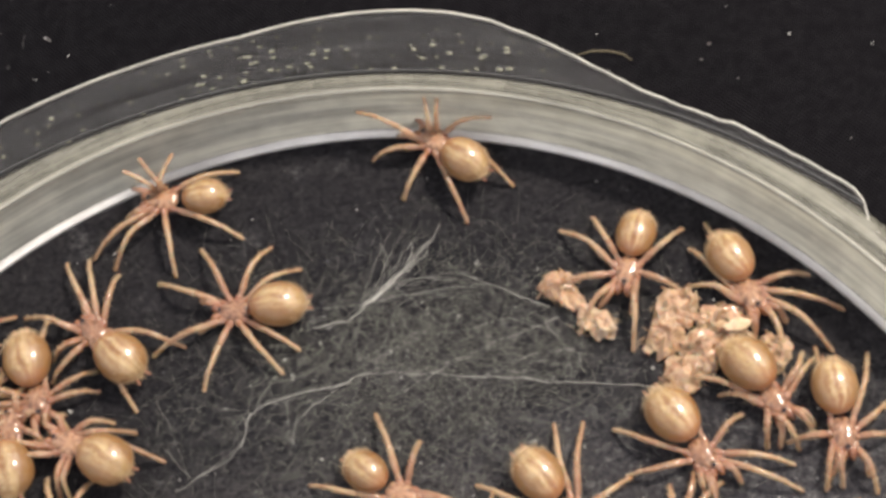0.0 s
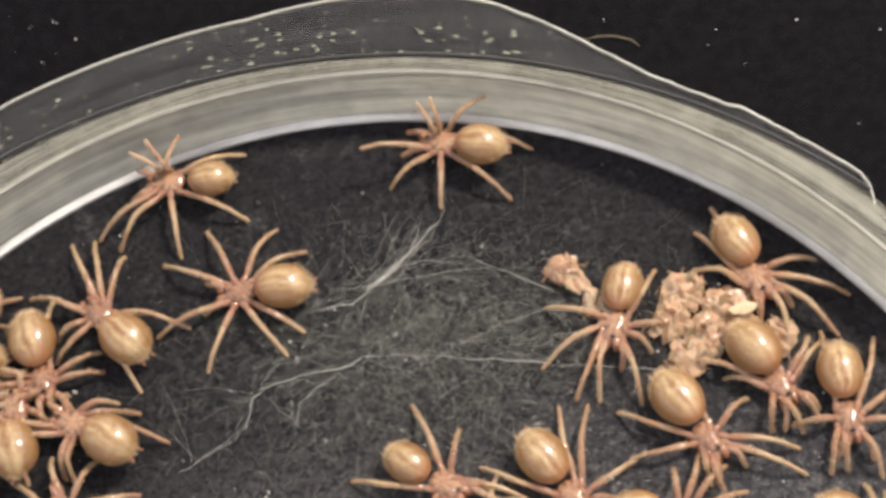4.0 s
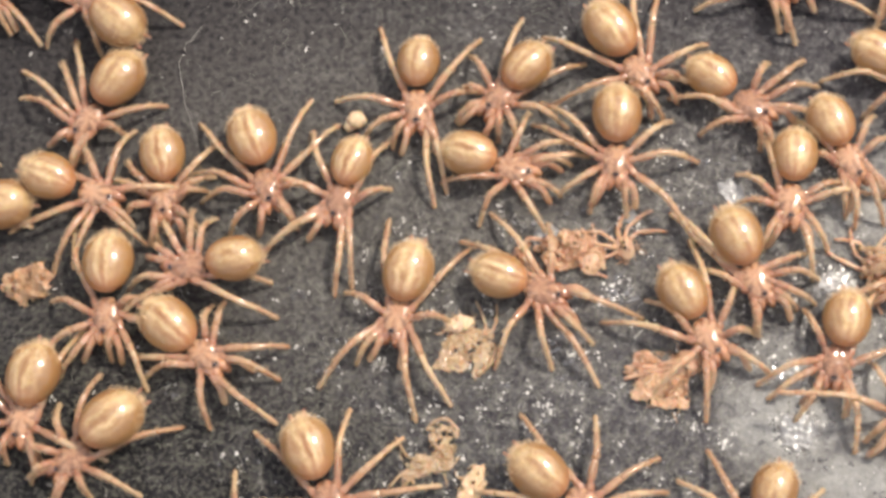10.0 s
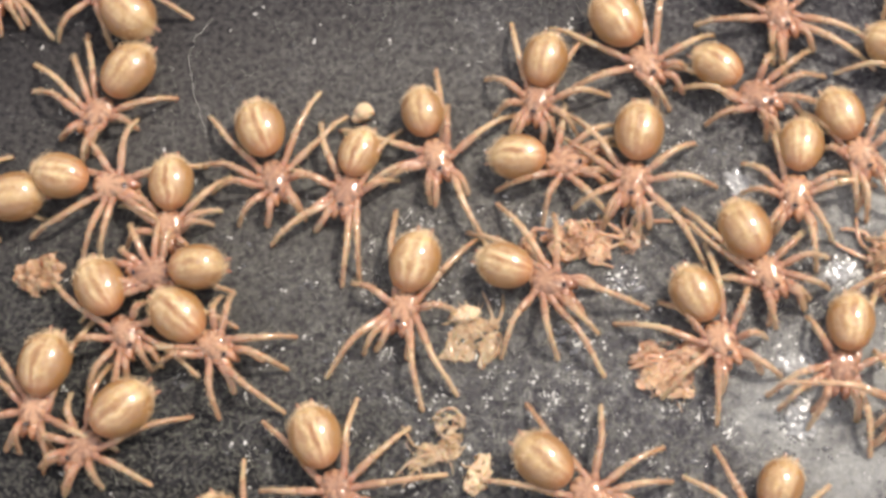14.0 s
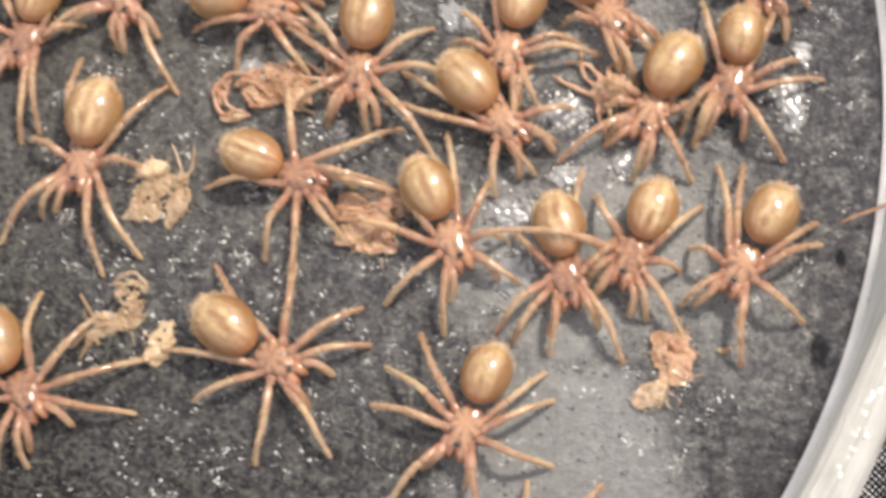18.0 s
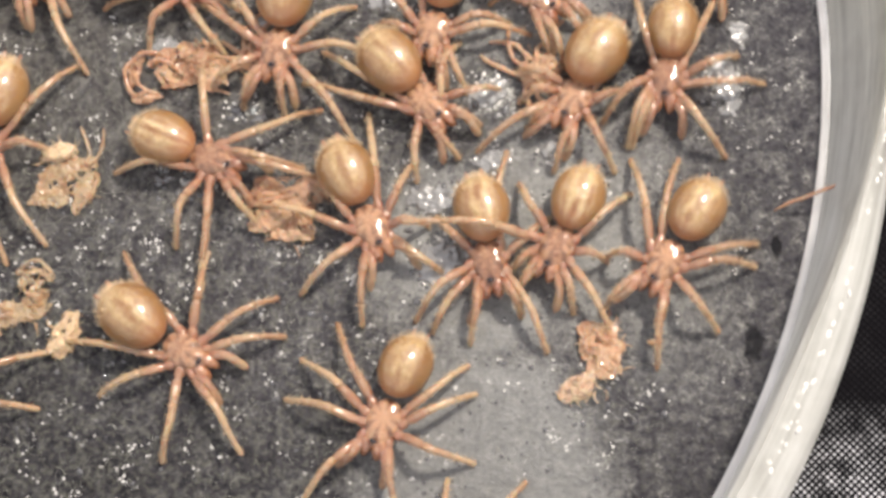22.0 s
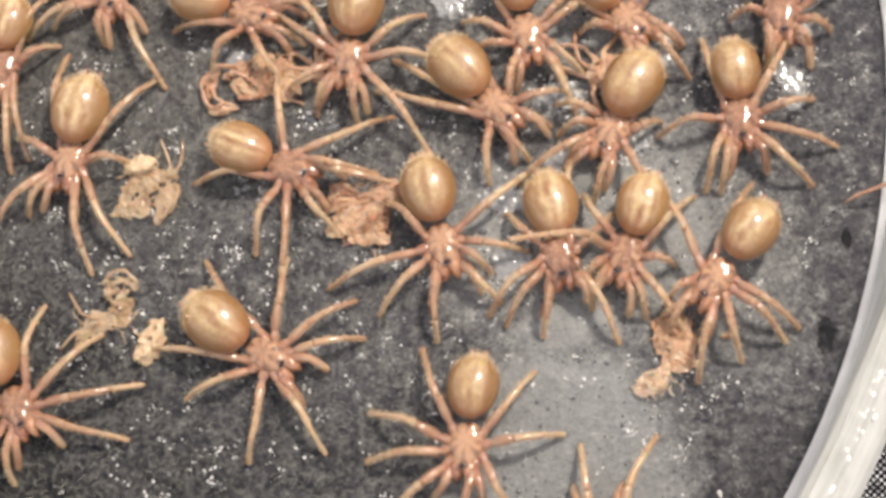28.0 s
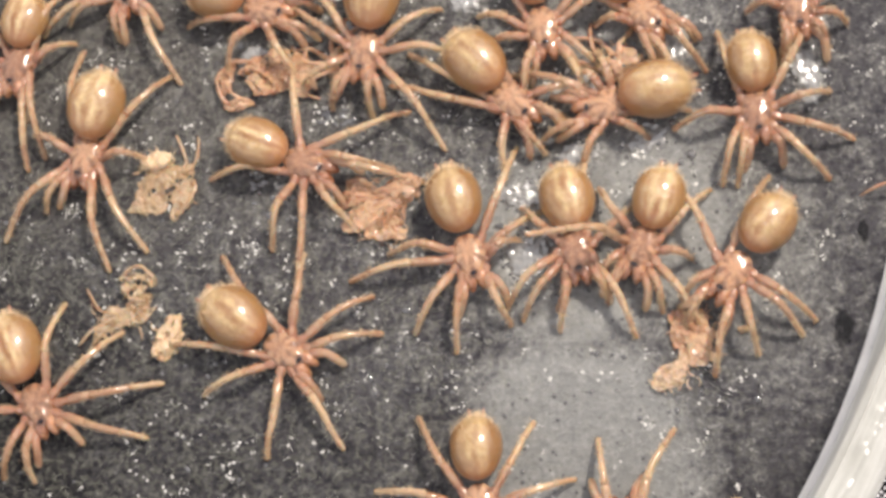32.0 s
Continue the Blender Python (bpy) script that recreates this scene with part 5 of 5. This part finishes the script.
drops("water_drops", 1500, on_floor, (0.05, 0.15), 0.0, "tiny water drops scattered over the dish floor", 3)
drops("far_water_drops", 260, on_far_floor, (0.04, 0.11), 0.0, "sparse tiny water drops on the dish floor", 4)
drops("flange_drops", 190, on_flange, (0.045, 0.135), 5.5, "flat whitish water drops on the clear flange", 5, DEW, along=True)
# beads coloured white in place of the highlights on clear water
drops("lip_drops", 120, on_lip, (0.04, 0.12), 5.6, "water beads painted white for their glints along the lip", 12, FLECK, along=True)
# white flecks added where the wet floor would sparkle in the lamp
drops("glint_flecks", 3300, in_clusters, (0.015, 0.085), 0.0, "white flecks standing in for wet glints on the dish floor", 6, FLECK, "flecks")
drops("far_glint_flecks", 160, on_far_floor, (0.03, 0.08), 0.0, "sparse white flecks standing in for glints on the dish floor", 7, FLECK, "flecks")
# specks added so that the plain cloth shows some camera grain
drops("cloth_specks", 420, on_cloth, (0.02, 0.1), -1.2, "pale specks added to roughen the plain black cloth", 8, FLECK, "lint")


def near_pools(rnd):
    x, y, r = rnd.choice(((25.7, -7.4, 0.9), (25.6, -11.2, 1.1), (28.4, -1.9, 0.7), (40.0, -1.6, 0.6), (10.9, 0.8, 1.2), (15.6, -2.6, 0.5), (12.6, -6.4, 0.9), (33.5, -4.2, 1.2), (22.0, 4.0, 1.5)))
    return rnd.gauss(x, r), rnd.gauss(y, r)


def in_pools(rnd):
    x, y, r = rnd.choice(((27.8, -1.6, 0.5), (27.8, -1.6, 0.35), (25.2, -7.4, 0.6), (25.8, -10.2, 0.6), (28.4, -5.5, 0.5), (39.8, -1.2, 0.6), (31.6, -4.5, 0.5), (16.0, 2.2, 0.4), (15.0, -2.6, 0.35)))
    return rnd.gauss(x, r), rnd.gauss(y, r)


def on_film(rnd):
    return rnd.gauss(28.5, 3.6), rnd.gauss(-17.5, 3.4)


drops("film_drops", 45, on_film, (0.06, 0.22), 0.0, "small clear water drops on the wet film", 14)
drops("wet_patches", 260, near_pools, (0.07, 0.26), 0.0, "clustered glossy water drops on the dish floor", 9)
# white bits added in place of lamp highlights on the pools
drops("pool_glints", 420, in_pools, (0.02, 0.13), 0.02, "white flecks standing in for highlights on the wet pools", 15, FLECK, "flecks")


def wet_patch(x, y, rx, ry, turn, seed):
    """A shallow, rippled puddle with a ragged outline that glints where its ripples face the lamp."""
    off = Vector((seed * 1.9, seed * 3.7, 0))
    n, top, faces = 40, [], []
    for i in range(n + 1):
        for j in range(n + 1):
            u, w = 2 * i / n - 1, 2 * j / n - 1
            q = Vector((u * rx, w * ry, 0))
            edge = 1 - math.hypot(u, w) - 0.55 * abs(noise.noise(q * 1.3 + off)) - 0.3 * noise.noise(q * 3 - off)
            ripple = 0.09 * noise.noise(q * 3.1 + off) + 0.05 * noise.noise(q * 7.2 - off)
            top.append((q.x, q.y, min(0.16, edge * 0.7) + (ripple if edge > 0 else 0)))
    for i in range(n):
        for j in range(n):
            q = (i * (n + 1) + j, (i + 1) * (n + 1) + j, (i + 1) * (n + 1) + j + 1, i * (n + 1) + j + 1)
            if max(top[k][2] for k in q) > 0:
                faces.append(q)
    v, f = used(top, faces)
    ob = new("wet_patch", mesh_of("wet_patch", v, f, PUDDLE))
    ob.matrix_basis = pose(x * MM, y * MM, 0, 0, 0, turn)
    return tagged(ob, "small rippled glinting puddle on the dish floor", "puddle", group="puddles on the dish floor")


for n, (x, y, rx, ry, turn) in enumerate(((28.0, -1.7, 1.3, 0.8, 25), (25.4, -7.4, 1.5, 0.9, -10), (25.7, -10.6, 1.4, 1.3, 40), (39.9, -1.3, 0.8, 1.9, 10),
                                          (28.3, -5.4, 1.0, 0.8, 0), (31.8, -4.5, 1.3, 0.8, 30), (10.9, 0.8, 1.1, 0.8, 60), (40.6, 1.4, 0.6, 1.0, 0),
                                          (16.0, 2.2, 0.8, 0.6, 20), (22.2, 3.8, 1.2, 0.9, -40), (33.2, 0.6, 0.9, 1.3, 0))):
    wet_patch(x, y, rx, ry, turn, n + 1)

loose_leg = tagged(new("shed_skin", mesh_of("loose_leg", *tube([(42.1, -8.1, 0.3), (42.8, -7.8, 0.7), (43.6, -7.6, 1.0), (44.3, -7.4, 1.4), (44.9, -7.3, 1.9)], [0.05, 0.1, 0.11, 0.11, 0.1], 6), SHED)),
                   "thin orange shed leg leaning on the dish wall", "shed skin")
fibre = tagged(new("fibre", mesh_of("fibre", *tube([(18.4, 50.5, -1.1), (19.5, 50.75, -1.1), (20.8, 50.6, -1.1), (22.0, 50.1, -1.1), (22.5, 49.5, -1.1)], [0.04, 0.06, 0.06, 0.06, 0.03], 5), FIBRE)),
               "pale thread fibre lying on the black cloth", "fibre")

# ---- movement ----


def crawl(key, rows):
    s, lift, legs = SPIDERS[key]
    walk(s, [(t, pose(x * MM, y * MM, lift * MM, 0, 0, h)) for t, x, y, h in rows])


def step(key, rows):
    s, lift, legs = SPIDERS[key]
    for i, (ob, reach, tilt, first) in enumerate(legs):
        keyed, last = [], first
        for t, turns in rows:
            hip, turn, length = leg_pose(i, turns[i], reach)
            turn = last + (turn - last + math.pi) % (2 * math.pi) - math.pi
            keyed.append((t, pose(hip.x, hip.y, hip.z, 0, tilt, math.degrees(turn))))
            last = turn
        walk(ob, keyed)


def tip_raised_leg():
    """The leg held over a neighbour is tipped steeply up, so that it looks short in the camera's view."""
    s, lift, legs = SPIDERS['c7']
    ob, reach, tilt, turn = legs[6]
    hip = ob.matrix_basis.translation.copy()
    deg = math.degrees(turn)
    walk(ob, [(t, pose(hip.x, hip.y, hip.z, 0, up, deg + swing)) for t, up, swing in ((0, tilt, 0), (22.1, tilt, 0), (23, -55, 12), (32, -55, 12))])


def motions():
    tip_raised_leg()
    crawl('a1', [(0, -12.83, 40.46, 175), (6.2, -12.83, 40.46, 175), (6.9, -14.68, 39.36, 185), (32, -14.68, 39.36, 185)])
    crawl('a2', [(0, 7.33, 42.94, 136), (1.8, 7.33, 42.94, 136), (3, 7.39, 41.34, 164), (3.3, 7.39, 41.34, 164), (5.3, 7.02, 41.55, 169), (32, 7.02, 41.55, 169)])
    crawl('a13', [(0, 20.06, 31.27, -109), (1.4, 20.06, 31.27, -109), (2, 18.32, 26.13, -106), (6.1, 18.32, 26.13, -106), (6.6, 19.64, 22.51, -91), (32, 19.64, 22.51, -91)])
    step('a13', [(0, (17, 20, 85, 146, -25, -69, -114, -139)), (1.4, (17, 20, 85, 146, -25, -69, -114, -139)), (2, (29, 68, 107, 159, -1, -17, -50, -99)), (6.1, (29, 68, 107, 159, -1, -17, -50, -99)), (6.6, (1, 27, 126, 141, -44, -62, -92, -131)), (32, (1, 27, 126, 141, -44, -62, -92, -131))])
    crawl('a17', [(0, 23.49, 17.68, -59), (6.05, 23.49, 17.68, -59), (6.8, 24.81, 17.46, -51), (10.2, 24.81, 17.46, -51), (11.2, 24.64, 14.61, -64), (32, 24.64, 14.61, -64)])
    crawl('a18', [(0, 14.45, 14.53, -57), (6.05, 14.45, 14.53, -57), (6.5, 15.04, 12.64, -57), (7, 15.61, 12.35, -57), (7.5, 15.99, 11.7, -57), (8, 16.36, 11.32, -57), (32, 16.36, 11.32, -57)])
    crawl('a19', [(0, 3.62, 16.79, -38), (1.4, 3.62, 16.79, -38), (2.3, 6.27, 16.16, -33), (3.5, 6.27, 16.16, -33), (5.4, 6.24, 15.44, -37), (6.05, 6.24, 15.44, -37), (6.5, 4.7, 11.5, -65), (6.95, 2.6, 9.3, -89), (7.6, 2.66, 8.8, -89), (10.2, 2.72, 8.74, -89), (10.5, 2.5, 6.1, -82), (11, 3.64, 5.15, -71), (11.6, 3.69, 4.94, -71), (32, 3.69, 4.94, -71)])
    step('a19', [(0, (11, 20, 110, 143, -33, -64, -99, -156)), (10.2, (11, 20, 110, 143, -33, -64, -99, -156)), (11, (12, 105, 156, 165, -25, -83, -84, -127)), (32, (12, 105, 156, 165, -25, -83, -84, -127))])
    crawl('a20', [(0, 21.49, 12.68, -11), (6.05, 21.49, 12.68, -11), (6.5, 21.54, 10.57, -27), (7, 22.37, 10.09, -37), (7.5, 22.89, 9.55, -37), (8, 23.23, 9.17, -37), (32, 23.23, 9.17, -37)])
    crawl('a22', [(0, 33.26, 10.48, -35), (5.6, 33.26, 10.48, -35), (6.5, 34.15, 10.25, -35), (7.1, 34.2, 10.3, -35), (8, 33.05, 11.0, -35), (10.5, 32.95, 11.1, -35), (12, 33.2, 11.1, -35), (13.5, 33.4, 10.95, -35), (32, 33.4, 10.95, -35)])
    crawl('a23', [(0, 8.51, 11.09, -129), (6.05, 8.51, 11.09, -129), (7, 7.85, 10.19, -130), (8, 7.81, 9.55, -130), (10.2, 7.81, 9.55, -130), (11, 9.35, 9.06, -108), (12, 9.79, 9.09, -100), (13, 9.75, 8.8, -100), (32, 9.68, 8.6, -100)])
    crawl('b3', [(0, 8.83, 4.79, -17), (10.3, 8.83, 4.79, -17), (11, 9.69, 5.3, -6), (11.5, 10.71, 5.26, -2), (12, 11.32, 5.1, -2), (13.4, 11.42, 4.85, -2), (15.5, 12.0, 4.2, -13), (25.5, 11.98, 3.99, -14), (27.5, 11.7, 3.2, -20), (32, 11.7, 3.2, -20)])
    crawl('b4', [(0, 15, 5.26, -91), (10.7, 15, 5.26, -91), (11, 14.85, 5.2, -93), (11.5, 14.98, 4.97, -96), (12, 15.46, 4.05, -96), (13.4, 15.52, 3.8, -96), (15.5, 16.44, 2.63, -98), (15.9, 16.5, 2.5, -98), (17, 17.25, 0.2, -97), (32, 17.25, 0.35, -99)])
    crawl('b5', [(0, 25.43, 2.97, -95), (13.4, 25.43, 2.97, -95), (15.5, 25.17, 2.38, -103), (17, 25.1, 1.42, -106), (25.5, 25.5, 1.2, -98), (28, 26.6, 1.3, -80), (32, 26.6, 1.3, -80)])
    crawl('b6', [(0, 29.01, 5.65, -65), (13.4, 29.01, 5.65, -65), (15.5, 30.52, 3.95, -57), (17, 30.65, 3.3, -50), (25.5, 30.8, 3.0, -50), (28, 31.9, 1.8, -48), (32, 31.9, 1.8, -48)])
    crawl('b2', [(0, -1.75, 2.51, -105), (17, -1.75, 2.51, -105), (25.5, -1.75, 2.51, -105), (27.5, -2.1, 0.75, -98), (32, -2.1, 0.65, -98)])
    crawl('c14', [(0, -1.03, -15.71, -64), (15.5, -1.03, -15.71, -64), (16.8, 0.2, -17.2, -57), (25.5, 0.3, -17.3, -57), (27.5, 0.5, -17.9, -63), (32, 0.6, -18.0, -64)])
    crawl('b7', [(0, 23.32, -1.99, -66), (13.4, 23.32, -1.99, -66), (15.4, 25.04, -2.66, -48), (32, 25.04, -2.66, -48)])
    step('b7', [(0, (36, 49, 73, 100, -20, -128, -156, -158)), (13.4, (36, 49, 73, 100, -20, -128, -156, -158)), (15.4, (30, 65, 115, 167, -10, -50, -145, -162)), (32, (30, 65, 115, 167, -10, -50, -145, -162))])
    crawl('b9', [(0, 10.83, -2.93, -18), (15.4, 10.83, -2.93, -18), (17, 14.22, -5.57, -23), (32, 14.22, -5.57, -23)])
    step('b9', [(0, (6, 106, 141, 165, -26, -40, -64, -103)), (15.4, (6, 106, 141, 165, -26, -40, -64, -103)), (17, (14, 20, 52, 124, -30, -70, -90, -153)), (32, (14, 20, 52, 124, -30, -70, -90, -153))])
    crawl('b10', [(0, 20.52, -5.47, -60), (13.4, 20.52, -5.47, -60), (15.4, 22.5, -9.12, -64), (25.5, 22.5, -9.12, -64), (27.5, 22.29, -9.89, -76), (27.8, 22.29, -9.89, -76), (28.9, 22.86, -10.82, -75), (32, 22.86, -10.82, -75)])
    step('b10', [(0, (33, 71, 126, 159, -31, -74, -129, -154)), (25.5, (33, 71, 126, 159, -31, -74, -129, -154)), (27.5, (33, 43, 70, 116, -18, -60, -86, -147)), (27.8, (33, 43, 70, 116, -18, -60, -86, -147)), (28.9, (15, 99, 110, 144, -24, -53, -97, -112)), (32, (15, 99, 110, 144, -24, -53, -97, -112))])
    crawl('b11', [(0, 32.3, -1.58, -119), (16, 32.3, -1.58, -119), (17.2, 32.71, -2.14, -116), (21.7, 32.71, -2.14, -116), (22.8, 30.84, -4.13, -116), (28.3, 30.84, -4.13, -116), (31.3, 29.78, -3.1, -167), (32, 29.78, -3.1, -167)])
    crawl('b15', [(0, -15.44, -5.12, -88), (11.2, -15.44, -5.12, -88), (12.2, -14.71, -6.77, -58), (32, -14.71, -6.77, -58)])
    crawl('b16', [(0, -10.56, -2.1, -170), (11.2, -10.56, -2.1, -170), (12.4, -13.3, -3.1, -173), (32, -13.25, -3.1, -173)])
    crawl('b17', [(0, -16.79, 2.53, -18), (10.8, -16.79, 2.53, -18), (12, -16.52, 2.59, -8), (32, -16.52, 2.59, -8)])
    crawl('b18', [(0, -12.67, 2.55, -84), (11.4, -12.67, 2.55, -84), (12, -12.67, 1.15, -86), (13, -12.75, 0.1, -90), (32, -12.75, 0.0, -90)])
    crawl('c4', [(0, 23.05, -16.94, -111), (13.4, 23.05, -16.94, -111), (15.4, 23.38, -18.8, -111), (25.5, 23.38, -18.8, -111), (27.4, 22.82, -18.79, -111), (27.5, 22.82, -18.79, -111), (28, 23.56, -20.05, -97), (28.5, 23.12, -22.04, -88), (29, 23.15, -22.59, -87), (29.1, 23.15, -22.59, -87), (30, 23.38, -23.3, -87), (32, 23.38, -23.3, -87)])
    step('c4', [(0, (31, 89, 131, 148, -24, -83, -106, -132)), (27.5, (31, 89, 131, 148, -24, -83, -106, -132)), (28, (3, 44, 105, 146, -40, -76, -103, -148)), (32, (3, 44, 105, 146, -40, -76, -103, -148))])
    crawl('c6', [(0, 27.75, -6.83, -104), (13.4, 27.75, -6.83, -104), (15.4, 28.37, -11.04, -82), (21.5, 28.37, -11.04, -82), (22.8, 28.16, -10.69, -82), (32, 28.16, -10.69, -82)])
    crawl('c7', [(0, 31.63, -9.96, -115), (21.6, 31.63, -9.96, -115), (22.8, 31.36, -10.63, -111), (32, 31.36, -10.63, -111)])
    crawl('c8', [(0, 37.15, -10.52, -120), (21.5, 37.15, -10.52, -120), (22.9, 35.69, -12.1, -127), (32, 35.69, -12.1, -127)])
    step('c8', [(0, (29, 79, 139, 153, -29, -84, -140, -153)), (21.5, (29, 79, 139, 153, -29, -84, -140, -153)), (22.9, (26, 54, 86, 98, -6, -30, -115, -165)), (32, (26, 54, 86, 98, -6, -30, -115, -165))])
    crawl('c9', [(0, 36.89, -0.63, -101), (21.6, 36.89, -0.63, -101), (22.8, 37.25, -3.77, -86), (32, 37.25, -3.77, -86)])
    step('c9', [(0, (44, 106, 125, 163, -20, -20, -37, -153)), (21.6, (44, 106, 125, 163, -20, -20, -37, -153)), (22.8, (42, 70, 104, 146, -20, -31, -88, -164)), (32, (42, 70, 104, 146, -20, -31, -88, -164))])
    crawl('c16', [(0, 40.71, 5.55, -105), (13.4, 40.71, 5.55, -105), (16, 38.6, 5.0, -95), (25.5, 38.8, 4.4, -92), (27.4, 39.55, 1.75, -89), (32, 39.55, 1.7, -89)])
    crawl('c20', [(0, 26.97, -25.98, 84), (25.4, 26.97, -25.98, 84), (27.3, 30.18, -24.46, 92), (32, 30.18, -24.46, 92)])


motions()
